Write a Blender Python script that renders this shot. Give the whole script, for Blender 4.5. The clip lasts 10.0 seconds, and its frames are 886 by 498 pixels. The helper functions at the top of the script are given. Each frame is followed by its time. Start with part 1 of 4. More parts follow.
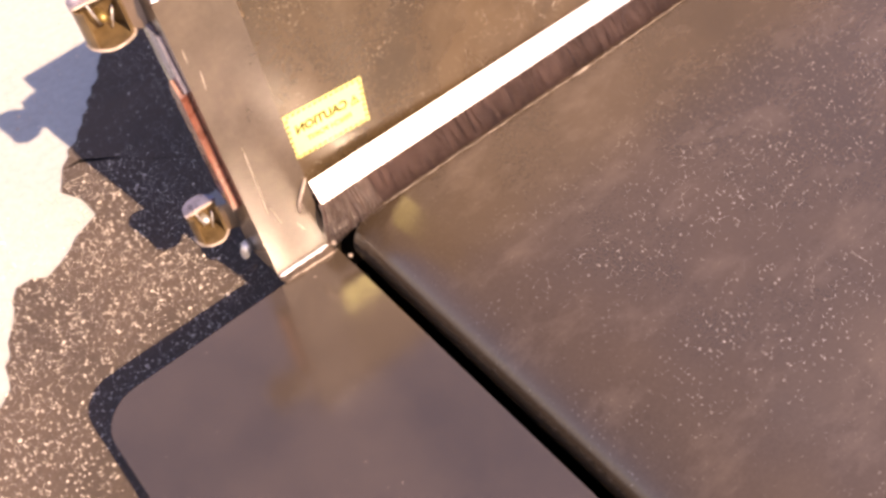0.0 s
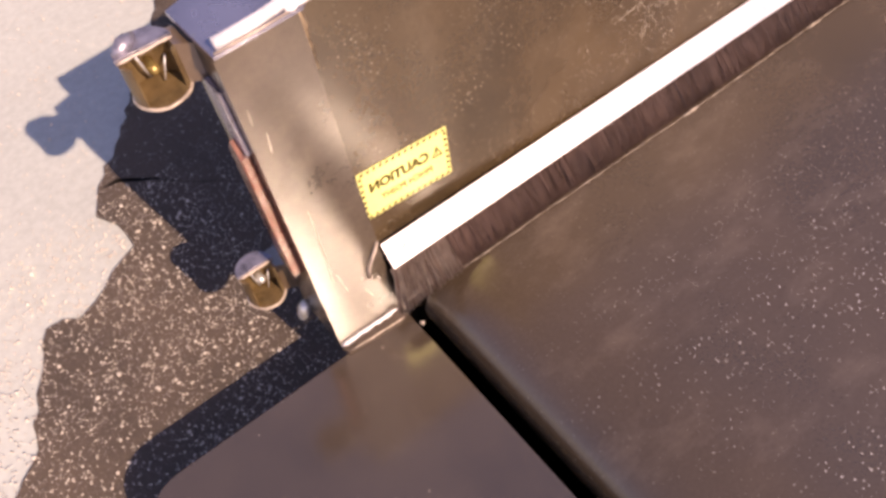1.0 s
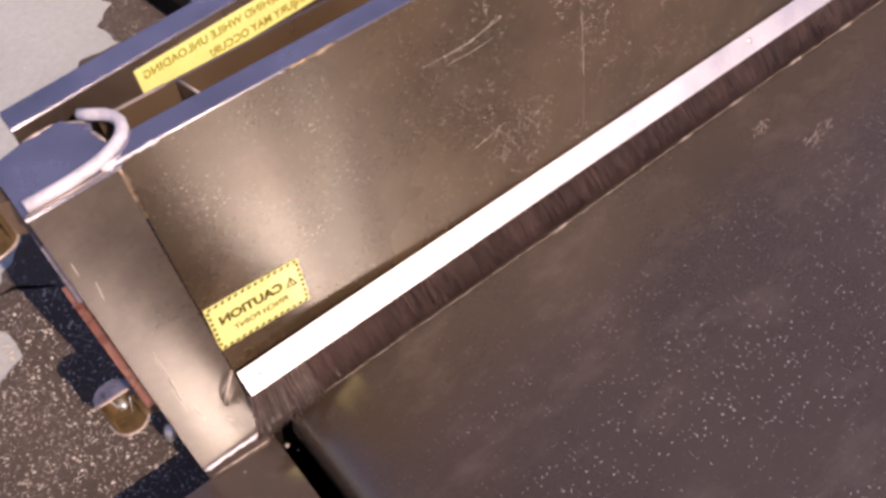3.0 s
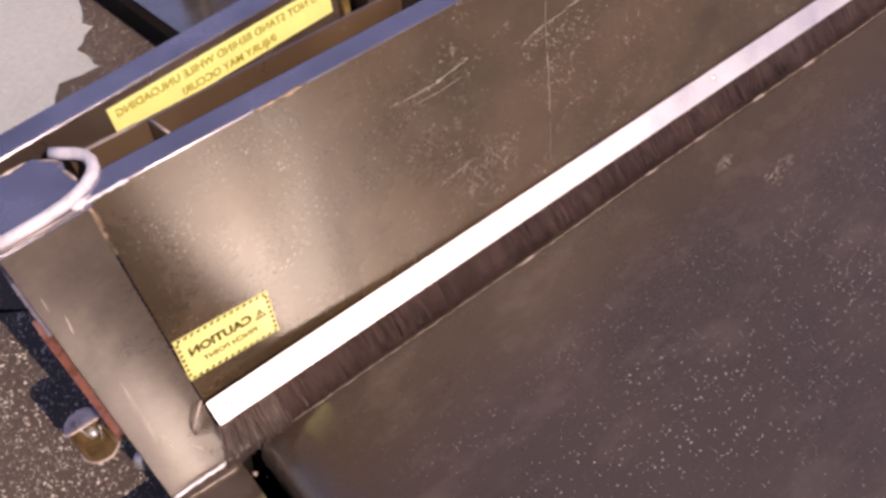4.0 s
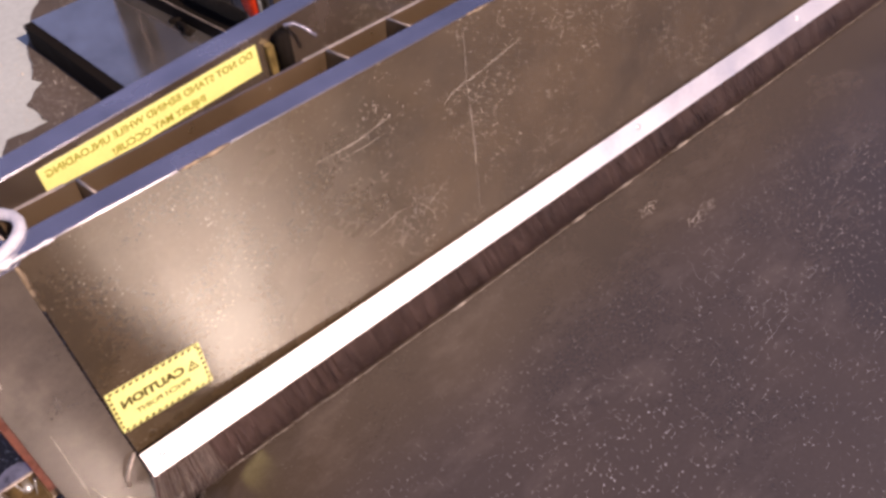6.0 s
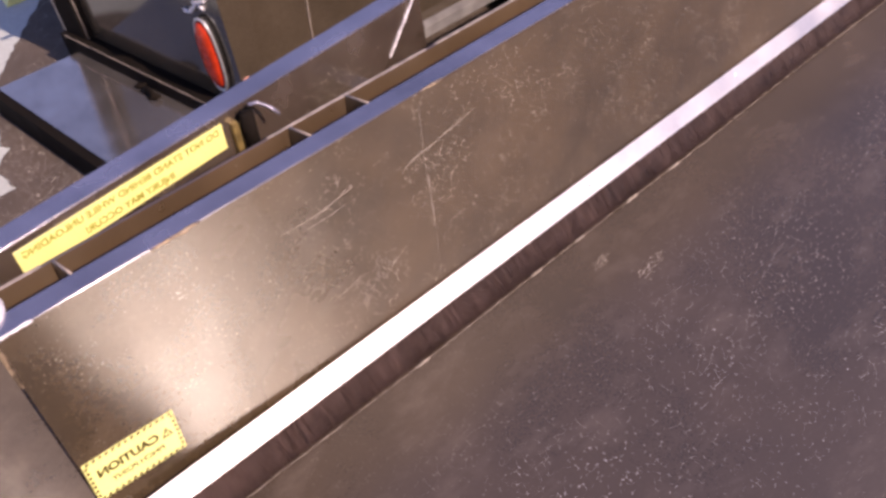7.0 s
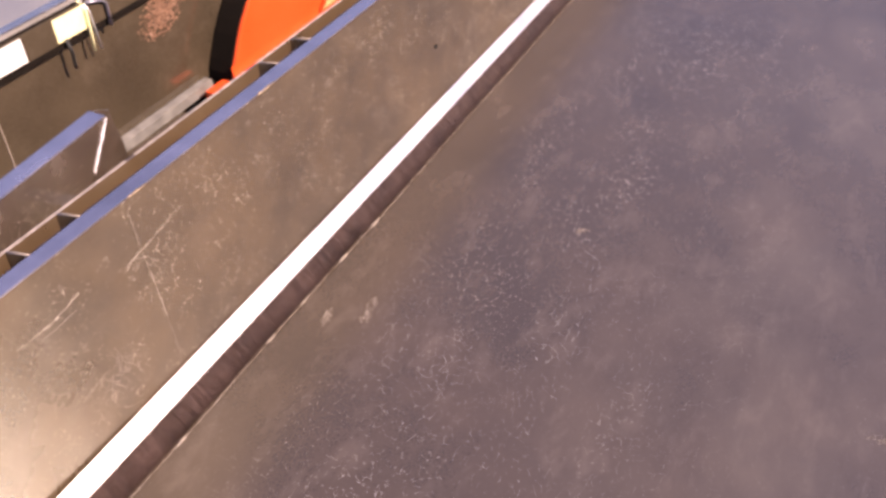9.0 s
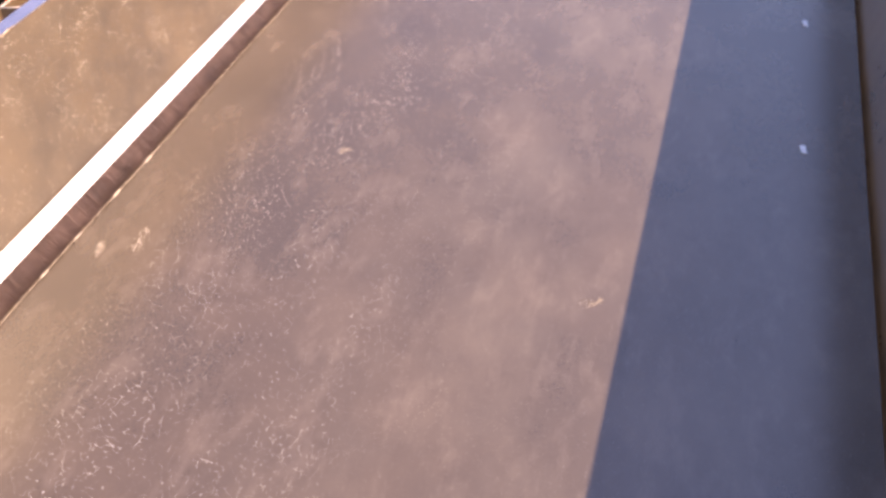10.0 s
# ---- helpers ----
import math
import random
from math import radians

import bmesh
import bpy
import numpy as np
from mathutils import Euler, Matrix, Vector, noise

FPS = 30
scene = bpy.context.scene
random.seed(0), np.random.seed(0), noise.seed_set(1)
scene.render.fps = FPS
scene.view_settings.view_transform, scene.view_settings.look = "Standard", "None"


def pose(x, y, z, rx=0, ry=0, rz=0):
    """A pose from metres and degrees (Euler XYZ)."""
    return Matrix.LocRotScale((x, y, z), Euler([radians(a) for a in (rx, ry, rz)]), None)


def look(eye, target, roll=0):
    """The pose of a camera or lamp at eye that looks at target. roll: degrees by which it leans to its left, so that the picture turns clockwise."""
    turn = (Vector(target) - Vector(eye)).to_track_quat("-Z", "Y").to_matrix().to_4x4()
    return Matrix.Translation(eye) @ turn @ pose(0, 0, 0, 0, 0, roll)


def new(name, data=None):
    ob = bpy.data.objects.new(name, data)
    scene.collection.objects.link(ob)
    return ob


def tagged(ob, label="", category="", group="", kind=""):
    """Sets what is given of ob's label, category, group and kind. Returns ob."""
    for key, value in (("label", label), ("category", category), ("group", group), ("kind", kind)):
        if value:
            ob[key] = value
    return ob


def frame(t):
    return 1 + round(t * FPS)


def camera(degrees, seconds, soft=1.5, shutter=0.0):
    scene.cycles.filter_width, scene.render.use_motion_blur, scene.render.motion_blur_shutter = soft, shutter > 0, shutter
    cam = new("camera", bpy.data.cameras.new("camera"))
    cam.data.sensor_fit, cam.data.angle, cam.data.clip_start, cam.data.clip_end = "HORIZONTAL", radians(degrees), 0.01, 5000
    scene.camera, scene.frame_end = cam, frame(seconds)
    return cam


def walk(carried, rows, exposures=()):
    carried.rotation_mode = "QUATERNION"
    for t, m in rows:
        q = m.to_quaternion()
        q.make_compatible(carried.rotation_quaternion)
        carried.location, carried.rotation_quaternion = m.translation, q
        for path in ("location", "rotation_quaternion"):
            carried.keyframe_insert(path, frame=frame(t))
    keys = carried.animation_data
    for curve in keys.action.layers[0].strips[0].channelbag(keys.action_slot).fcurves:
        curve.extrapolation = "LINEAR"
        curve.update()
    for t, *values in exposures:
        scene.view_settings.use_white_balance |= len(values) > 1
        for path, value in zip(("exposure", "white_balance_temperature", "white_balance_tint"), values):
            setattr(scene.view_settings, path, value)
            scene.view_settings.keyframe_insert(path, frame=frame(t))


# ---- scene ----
cam = camera(54.08, 10.0, soft=3.3, shutter=0.06)
# seconds, place, heading, pitch, lean
PATH = [
    (0, -0.3017, -0.7497, 0.9207, -32.838, -50.800, 9.396),
    (0.5, -0.2702, -0.6082, 0.8550, -30.849, -51.935, 9.822),
    (1, -0.2318, -0.5313, 0.8930, -29.626, -53.362, 9.809),
    (1.5, -0.1519, -0.5465, 0.9184, -30.533, -52.852, 9.443),
    (2, -0.0791, -0.5813, 0.9226, -29.708, -52.198, 10.194),
    (2.5, -0.0571, -0.5790, 0.9448, -29.799, -51.545, 10.013),
    (3.8, -0.0538, -0.5932, 0.9544, -33.847, -49.161, 7.207),
    (4, -0.0323, -0.5958, 0.9842, -33.122, -49.754, 7.012),
    (4.5, -0.0347, -0.6118, 0.9760, -34.110, -49.454, 6.649),
    (5, -0.0388, -0.6147, 0.9685, -34.300, -49.483, 6.517),
    (5.5, -0.0329, -0.6194, 0.9746, -34.412, -49.302, 6.504),
    (6, 0.0010, -0.6475, 1.0150, -36.432, -47.226, 5.684),
    (6.2, 0.0117, -0.6711, 1.0296, -37.784, -45.520, 5.371),
    (7.3, -0.0111, -0.6675, 1.0964, -40.390, -44.795, 5.287),
    (7.5, -0.0382, -0.6622, 1.1036, -41.281, -44.205, 5.489),
    (8, -0.0831, -0.6696, 1.1327, -45.558, -41.811, 4.921),
    (8.5, -0.0929, -0.7424, 1.1796, -53.470, -39.368, 3.225),
    (9, -0.0868, -0.8229, 1.1902, -61.900, -40.684, 1.785),
    (9.5, -0.1042, -0.9730, 1.2117, -69.538, -43.168, 0.395),
    (10, -0.1565, -1.0946, 1.2390, -73.336, -44.038, -0.733),
]
walk(cam, [(t, pose(x, y, z, 90 + pitch, 0, yaw) @ pose(0, 0, 0, 0, 0, -lean)) for t, x, y, z, yaw, pitch, lean in PATH],
     exposures=[(0.0, 1.22, 7300, 42), (0.5, 0.84, 7100, 42), (1.0, 0.64, 6800, 42), (2.2, 0.17, 6350, 42), (4.0, 0.12, 6200, 42), (5.0, 0.20, 6200, 42), (5.5, 0.24, 6150, 42), (6.0, 0.20, 6200, 42), (7.5, 0.56, 6000, 44), (8.0, 0.62, 6100, 43), (8.5, 0.80, 6300, 42), (9.0, 1.05, 6450, 42), (9.5, 1.52, 6650, 42), (10.0, 1.9, 6750, 38)])

# ---- light ----
TO_SUN = Vector((0.19, -1.26, 1.0)).normalized()
sun = new("sun", bpy.data.lights.new("sun", "SUN"))
sun.data.energy, sun.data.angle, sun.data.color = 4.4, radians(0.53), (1.0, 0.875, 0.56)
sun.matrix_world = look((0, 0, 6), Vector((0, 0, 6)) - TO_SUN)
world = bpy.data.worlds.new("sky")
scene.world = world
world.use_nodes = True
wn = world.node_tree.nodes
sky = wn.new("ShaderNodeTexSky")
sky.sky_type, sky.sun_disc = "NISHITA", False
sky.sun_elevation = math.asin(TO_SUN.z)
sky.sun_rotation = math.atan2(TO_SUN.x, TO_SUN.y)
wn["Background"].inputs["Strength"].default_value = 0.094
world.node_tree.links.new(sky.outputs["Color"], wn["Background"].inputs["Color"])


# ---- materials ----
def material(name, colour, rough=0.5, metal=0.0, vary=0.25, scale=6.0, grain=90.0, bump=0.1, bump_dist=0.001,
             specks=None, speck_scale=60.0, speck_size=0.16, spec=0.5, coat=0.0, rough_vary=0.12, smear=None, smear_axis=(1, 1, 1), smear_amount=0.55,
             stain=None, stain_amount=0.5, island=False, random_tint=0.0, mask_lo=0.48, mask_hi=0.62, ior=1.5, wave=0.0, wave_axis=(1, 1, 0.2), wave_scale=7.0, coat_rough=0.12, coat_ior=1.5,
             zone=None, zone_rough=0.5, zone_ior=1.5, speck_from=0.2, mask_axis=None, fleck_ends=(), dust=None, level=False):
    m = bpy.data.materials.new(name)
    m.use_nodes = True
    t = m.node_tree
    n, link = t.nodes, t.links.new
    b = n["Principled BSDF"]
    co = n.new("ShaderNodeTexCoord").outputs["Object"]

    def noise_tex(sc, detail=4.0, rough_=0.6, axis=None):
        src = co
        if axis:
            mp = n.new("ShaderNodeMapping")
            mp.inputs["Scale"].default_value = axis
            link(co, mp.inputs["Vector"])
            src = mp.outputs["Vector"]
        x = n.new("ShaderNodeTexNoise")
        x.inputs["Scale"].default_value, x.inputs["Detail"].default_value, x.inputs["Roughness"].default_value = sc, detail, rough_
        link(src, x.inputs["Vector"])
        return x.outputs["Fac"]

    def ramp(fac, lo, hi, a=0.0, z=1.0):
        x = n.new("ShaderNodeMapRange")
        x.inputs["From Min"].default_value, x.inputs["From Max"].default_value = lo, hi
        x.inputs["To Min"].default_value, x.inputs["To Max"].default_value = a, z
        link(fac, x.inputs["Value"])
        return x.outputs["Result"]

    def mix(fac, a, z, mode="MIX"):
        x = n.new("ShaderNodeMix")
        x.data_type, x.blend_type = "RGBA", mode
        link(fac, x.inputs["Factor"])
        for s, v in ((x.inputs[6], a), (x.inputs[7], z)):
            if isinstance(v, (tuple, list)):
                s.default_value = (*v[:3], 1)
            else:
                link(v, s)
        return x.outputs[2]

    def mul(a, z):
        x = n.new("ShaderNodeMath")
        x.operation = "MULTIPLY"
        for s, v in ((x.inputs[0], a), (x.inputs[1], z)):
            if isinstance(v, (int, float)):
                s.default_value = v
            else:
                link(v, s)
        return x.outputs[0]

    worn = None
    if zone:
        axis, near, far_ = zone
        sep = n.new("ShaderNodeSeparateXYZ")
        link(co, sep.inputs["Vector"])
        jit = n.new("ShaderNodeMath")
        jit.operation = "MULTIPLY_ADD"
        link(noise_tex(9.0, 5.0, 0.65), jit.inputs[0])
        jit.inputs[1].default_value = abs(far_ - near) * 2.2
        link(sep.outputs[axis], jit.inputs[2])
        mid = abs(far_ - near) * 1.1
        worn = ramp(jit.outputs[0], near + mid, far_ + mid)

    def along(axis):
        sep_ = n.new("ShaderNodeSeparateXYZ")
        link(co, sep_.inputs["Vector"])
        return sep_.outputs[axis]

    dark = tuple(c * (1 - vary) for c in colour)
    light = tuple(min(1, c * (1 + vary)) for c in colour)
    coarse = noise_tex(scale)
    fine = noise_tex(grain, 3.0, 0.7)
    col = mix(ramp(coarse, 0.32, 0.68), dark, light)
    col = mix(ramp(fine, 0.35, 0.75, 0.0, 0.35), col, tuple(min(1, c * 1.5 + 0.01) for c in colour))
    rough_out = ramp(coarse, 0.3, 0.7, max(0.03, rough - rough_vary), min(1, rough + rough_vary))
    if stain:
        col = mix(mul(ramp(noise_tex(scale * 2.3, 5.0, 0.65), 0.5, 0.72), stain_amount), col, stain)
    if smear:
        f = mul(ramp(noise_tex(9.0, 5.0, 0.7, smear_axis), 0.52, 0.75), smear_amount)
        col = mix(f, col, smear)
    if dust:
        axis, near, far_, tone, amount = dust
        patch = mul(ramp(noise_tex(3.4, 6.0, 0.6, (0.8, 1.3, 1.0)), 0.42, 0.68, 0.15, 1.0), ramp(along(axis), near, far_))
        col = mix(mul(patch, amount), col, tone)
    if specks:
        v = n.new("ShaderNodeTexVoronoi")
        v.voronoi_dimensions = "2D" if level else "3D"
        v.inputs["Scale"].default_value, v.inputs["Randomness"].default_value = speck_scale, 0.9
        link(co, v.inputs["Vector"])
        pick = n.new("ShaderNodeSeparateColor")
        link(v.outputs["Color"], pick.inputs["Color"])
        reach = mul(ramp(pick.outputs["Red"], speck_from, 1.0, 0.0, speck_size), ramp(noise_tex(scale * 1.7, 5.0, 0.7, mask_axis), mask_lo, mask_hi))
        gap = n.new("ShaderNodeMath")
        gap.operation = "SUBTRACT"
        link(reach, gap.inputs[0])
        link(v.outputs["Distance"], gap.inputs[1])
        f = mul(ramp(gap.outputs[0], 0.0, speck_size * 0.35), ramp(pick.outputs["Green"], 0.0, 1.0, 0.35, 1.0))
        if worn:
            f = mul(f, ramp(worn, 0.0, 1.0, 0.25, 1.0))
        for axis, near, far_ in fleck_ends:
            f = mul(f, ramp(along(axis), near, far_, 0.12, 1.0))
        col = mix(f, col, specks)
    if random_tint:
        info = n.new("ShaderNodeNewGeometry" if island else "ShaderNodeObjectInfo")
        out = info.outputs["Random Per Island" if island else "Random"]
        col = mix(ramp(out, 0, 1, 0, random_tint), col, light if not island else (0.55, 0.47, 0.40))
    link(col, b.inputs["Base Color"])
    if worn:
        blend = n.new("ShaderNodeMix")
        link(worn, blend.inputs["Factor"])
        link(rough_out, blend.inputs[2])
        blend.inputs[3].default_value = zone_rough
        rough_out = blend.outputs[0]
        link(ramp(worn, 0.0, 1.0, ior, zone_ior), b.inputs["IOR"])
    link(rough_out, b.inputs["Roughness"])
    b.inputs["Metallic"].default_value = metal
    b.inputs["Specular IOR Level"].default_value = spec
    b.inputs["IOR"].default_value = ior
    b.inputs["Coat Weight"].default_value = coat
    b.inputs["Coat Roughness"].default_value, b.inputs["Coat IOR"].default_value = coat_rough, coat_ior
    if wave:
        wv = n.new("ShaderNodeBump")
        wv.inputs["Strength"].default_value, wv.inputs["Distance"].default_value = 1.0, wave
        link(noise_tex(wave_scale, 1.0, 0.4, wave_axis), wv.inputs["Height"])
        link(wv.outputs["Normal"], b.inputs["Normal"])
    if bump:
        bn = n.new("ShaderNodeBump")
        bn.inputs["Strength"].default_value, bn.inputs["Distance"].default_value = bump, bump_dist
        link(fine, bn.inputs["Height"])
        if wave:
            link(wv.outputs["Normal"], bn.inputs["Normal"])
        link(bn.outputs["Normal"], b.inputs["Normal"])
    return m


PAINT = material("brown_black_enamel", (0.095, 0.060, 0.032), 0.30, 0.0, 0.35, 5.0, 160.0, 0.05, 0.0006, specks=(0.52, 0.44, 0.35), speck_scale=95.0, speck_size=0.21,
                 smear=(0.165, 0.13, 0.095), smear_axis=(0.8, 0.8, 0.45), smear_amount=0.3, mask_lo=0.42, mask_hi=0.60, ior=2.75, wave=0.0035, rough_vary=0.05)
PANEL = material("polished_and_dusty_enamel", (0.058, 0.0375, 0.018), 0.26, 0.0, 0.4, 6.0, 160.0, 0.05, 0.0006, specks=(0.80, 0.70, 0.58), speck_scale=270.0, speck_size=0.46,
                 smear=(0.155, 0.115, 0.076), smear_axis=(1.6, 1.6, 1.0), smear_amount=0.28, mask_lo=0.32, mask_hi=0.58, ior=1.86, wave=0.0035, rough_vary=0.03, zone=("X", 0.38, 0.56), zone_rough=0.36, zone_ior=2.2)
POST = material("satin_steel_paint", (0.078, 0.059, 0.043), 0.25, 0.0, 0.25, 7.0, 140.0, 0.05, 0.0006, smear=(0.14, 0.11, 0.085), stain=(0.05, 0.036, 0.025), stain_amount=0.6, ior=2.05, wave=0.006, wave_scale=7.0, rough_vary=0.05)
# The reflected sky's blue is put into this enamel's base colour.
RAIL = material("sky_tinted_enamel", (0.245, 0.24, 0.33), 0.20, 0.55, 0.3, 9.0, 200.0, 0.04, 0.0005, coat=0.5, specks=(0.35, 0.33, 0.33), speck_scale=70.0, speck_size=0.25, ior=3.8)
BARMAT = material("worn_dark_enamel", (0.070, 0.050, 0.038), 0.22, 0.0, 0.35, 11.0, 200.0, 0.05, 0.0006, smear=(0.17, 0.14, 0.11), smear_amount=0.4, ior=3.6)
BELT = material("black_rubber_belt", (0.064, 0.044, 0.028), 0.20, 0.0, 0.22, 3.2, 220.0, 0.06, 0.0006, specks=(0.95, 0.88, 0.84), speck_scale=140.0, speck_size=0.18,
                smear=(0.20, 0.155, 0.125), smear_axis=(0.7, 1.5, 1.0), mask_lo=0.22, mask_hi=0.58, ior=1.9, smear_amount=0.30, rough_vary=0.03, zone=("X", 0.15, 0.26), zone_rough=0.27, zone_ior=2.05,
                level=True, speck_from=0.38, mask_axis=(0.45, 1.5, 1.0), fleck_ends=(("Y", -0.85, -0.45), ("Y", -0.08, -0.24)), dust=("Y", -0.40, -0.85, (0.19, 0.15, 0.115), 0.32))
# Flat black for dark parts and for shade painted into gaps.
BLACK_AND_SHADE = material("flat_black_and_shade", (0.008, 0.0055, 0.004), 0.9, 0.0, 0.3, 20.0, 200.0, 0.1, 0.0006, spec=0.1)
APRON = material("brown_steel_apron", (0.060, 0.043, 0.030), 0.14, 0.0, 0.3, 4.0, 150.0, 0.05, 0.0006, specks=(0.7, 0.62, 0.55), level=True, speck_scale=60.0, speck_size=0.075, mask_lo=0.42, mask_hi=0.60, ior=2.3, rough_vary=0.03, speck_from=0.7)
ALU = material("bright_aluminium", (0.62, 0.585, 0.60), 0.42, 0.85, 0.08, 12.0, 300.0, 0.03, 0.0004, rough_vary=0.06)
ZINC = material("galvanised_steel", (0.62, 0.62, 0.64), 0.40, 0.7, 0.2, 30.0, 220.0, 0.08, 0.0006)
ROD = material("pale_coated_rod", (0.64, 0.61, 0.65), 0.5, 0.1, 0.2, 60.0, 220.0, 0.15, 0.0006)
BRISTLE = material("dark_nylon_bristle", (0.072, 0.042, 0.035), 0.5, 0.0, 0.3, 20.0, 200.0, 0.0, island=True, random_tint=0.03)
FRAYED = material("pale_frayed_bristle", (0.17, 0.13, 0.11), 0.55, 0.0, 0.4, 60.0, 300.0, 0.0, island=True, random_tint=0.35)
GRIME = material("dry_grime", (0.085, 0.060, 0.045), 0.8, 0.0, 0.5, 40.0, 200.0, 0.4, 0.001)
SOCKET = material("dark_socket_steel", (0.135, 0.088, 0.040), 0.40, 0.2, 0.5, 30.0, 200.0, 0.2, 0.001, stain=(0.20, 0.15, 0.08), stain_amount=0.6)
STEELCAP = material("dull_grey_steel", (0.26, 0.245, 0.30), 0.34, 0.6, 0.5, 60.0, 200.0, 0.3, 0.002)
WELD = material("weld_bead", (0.28, 0.21, 0.14), 0.42, 0.6, 0.7, 90.0, 300.0, 0.6, 0.002)
BARE = material("worn_bare_edge", (0.46, 0.38, 0.32), 0.5, 0.3, 0.4, 40.0, 200.0, 0.3, 0.001)
SCUFF = material("pale_scuff", (0.41, 0.355, 0.30), 0.6, 0.0, 0.4, 60.0, 400.0, 0.2, 0.0005)
DUST = material("pale_dust_line", (0.30, 0.25, 0.21), 0.8, 0.0, 0.4, 60.0, 400.0, 0.3, 0.0008)
YELLOW = material("yellow_vinyl", (0.88, 0.85, 0.27), 0.34, 0.0, 0.06, 30.0, 300.0, 0.02, 0.0003, ior=1.9, rough_vary=0.04)
PALE_YELLOW = material("faded_yellow_tape", (0.88, 0.82, 0.45), 0.35, 0.0, 0.06, 30.0, 300.0, 0.02, 0.0003)
INK = material("printed_ink", (0.07, 0.055, 0.012), 0.6, 0.0, 0.1, 40.0, 300.0, 0.0, ior=1.3)
INK_SOFT = material("printed_ink_olive", (0.27, 0.25, 0.015), 0.6, 0.0, 0.1, 40.0, 300.0, 0.0, ior=1.3)
MARKER = material("dull_red_lens", (0.13, 0.040, 0.024), 0.3, 0.0, 0.4, 60.0, 300.0, 0.05)
RED = material("red_lens", (0.62, 0.045, 0.008), 0.25, 0.0, 0.3, 60.0, 300.0, 0.05, spec=0.25)
PALEWELD = material("pale_weld", (0.74, 0.70, 0.74), 0.45, 0.1, 0.3, 90.0, 300.0, 0.4, 0.001)
FADED_LENS = material("faded_pink_lens", (0.78, 0.36, 0.24), 0.4, 0.0, 0.3, 90.0, 300.0, 0.1)
BRASS = material("dull_brass", (0.42, 0.30, 0.11), 0.4, 0.7, 0.4, 60.0, 200.0, 0.1)
TAPE_RED = material("red_reflective_tape", (0.75, 0.09, 0.03), 0.35, 0.0, 0.12, 40.0, 400.0, 0.05, 0.0004)
TAPE_WHITE = material("white_reflective_tape", (0.86, 0.84, 0.82), 0.35, 0.0, 0.06, 40.0, 400.0, 0.05, 0.0004)
BLACK = material("black_rubber", (0.012, 0.011, 0.011), 0.6, 0.0, 0.3, 20.0, 200.0, 0.1, 0.0006)
TRAILER = material("dark_trailer_enamel", (0.060, 0.045, 0.030), 0.11, 0.0, 0.25, 4.0, 180.0, 0.03, 0.0005, smear=(0.12, 0.092, 0.066), smear_amount=0.45, ior=1.75, rough_vary=0.04, wave=0.002, wave_scale=4.0)
DECKTOP = material("grey_deck_paint", (0.22, 0.20, 0.19), 0.40, 0.0, 0.22, 5.0, 160.0, 0.05, 0.0006, specks=(0.05, 0.05, 0.05), speck_scale=30.0, speck_size=0.2, mask_lo=0.50, mask_hi=0.65, ior=1.8)
DECKRIM = material("glossy_deck_rim", (0.10, 0.10, 0.12), 0.22, 0.0, 0.3, 9.0, 200.0, 0.04, 0.0005, ior=3.6)
STEP = material("bare_step_plate", (0.55, 0.50, 0.48), 0.14, 0.9, 0.3, 5.0, 120.0, 0.04, 0.0005, rough_vary=0.05)
TREAD = material("ribbed_aluminium", (0.34, 0.325, 0.32), 0.5, 0.6, 0.25, 25.0, 200.0, 0.1, 0.0008)
# Reflected orange put into colour for the trailer's side.
ORANGE_REFLECTION = material("speckled_orange_reflection", (0.18, 0.095, 0.06), 0.55, 0.0, 0.5, 60.0, 300.0, 0.5, 0.001, specks=(0.50, 0.33, 0.26), speck_scale=150.0, speck_size=0.6, mask_lo=0.3, mask_hi=0.55)
ORANGE = material("orange_enamel", (0.78, 0.085, 0.012), 0.38, 0.0, 0.10, 6.0, 120.0, 0.10, 0.001, spec=0.5)
GRILLE = material("yellow_green_mesh", (0.42, 0.42, 0.20), 0.5, 0.1, 0.3, 50.0, 200.0, 0.1)
CONCRETE = material("pale_dry_concrete", (0.445, 0.462, 0.445), 0.9, 0.0, 0.08, 1.2, 60.0, 0.25, 0.002, stain=(0.36, 0.355, 0.335), stain_amount=0.4)
ASPHALT = material("gritty_asphalt", (0.080, 0.058, 0.045), 0.9, 0.0, 0.3, 5.0, 160.0, 0.9, 0.004, specks=(0.66, 0.58, 0.52), level=True, speck_scale=210.0, speck_size=0.34, mask_lo=0.30, mask_hi=0.55)
STONE = material("pale_grit_stone", (0.60, 0.54, 0.48), 0.85, 0.0, 0.3, 30.0, 200.0, 0.2, island=True, random_tint=0.6)


# ---- building helpers ----
def part(name, bm, mat, parent=None, label="", bevel=0.0, smooth=False, segments=2):
    if bevel:
        bmesh.ops.bevel(bm, geom=[e for e in bm.edges if len(e.link_faces) == 2 and e.calc_face_angle(0) > 0.5], offset=bevel, segments=segments, affect="EDGES", profile=0.5)
    bmesh.ops.recalc_face_normals(bm, faces=bm.faces)
    me = bpy.data.meshes.new(name)
    bm.to_mesh(me)
    bm.free()
    me.materials.append(mat)
    if smooth:
        for p in me.polygons:
            p.use_smooth = True
    ob = new(name, me)
    if parent:
        ob.parent = parent
    if label:
        ob["label"] = label
    return ob


def thing(name, label, category, at=(0, 0, 0), kind="", group=""):
    ob = new(name)
    ob.empty_display_size = 0.05
    ob.location = at
    return tagged(ob, label, category, group, kind)


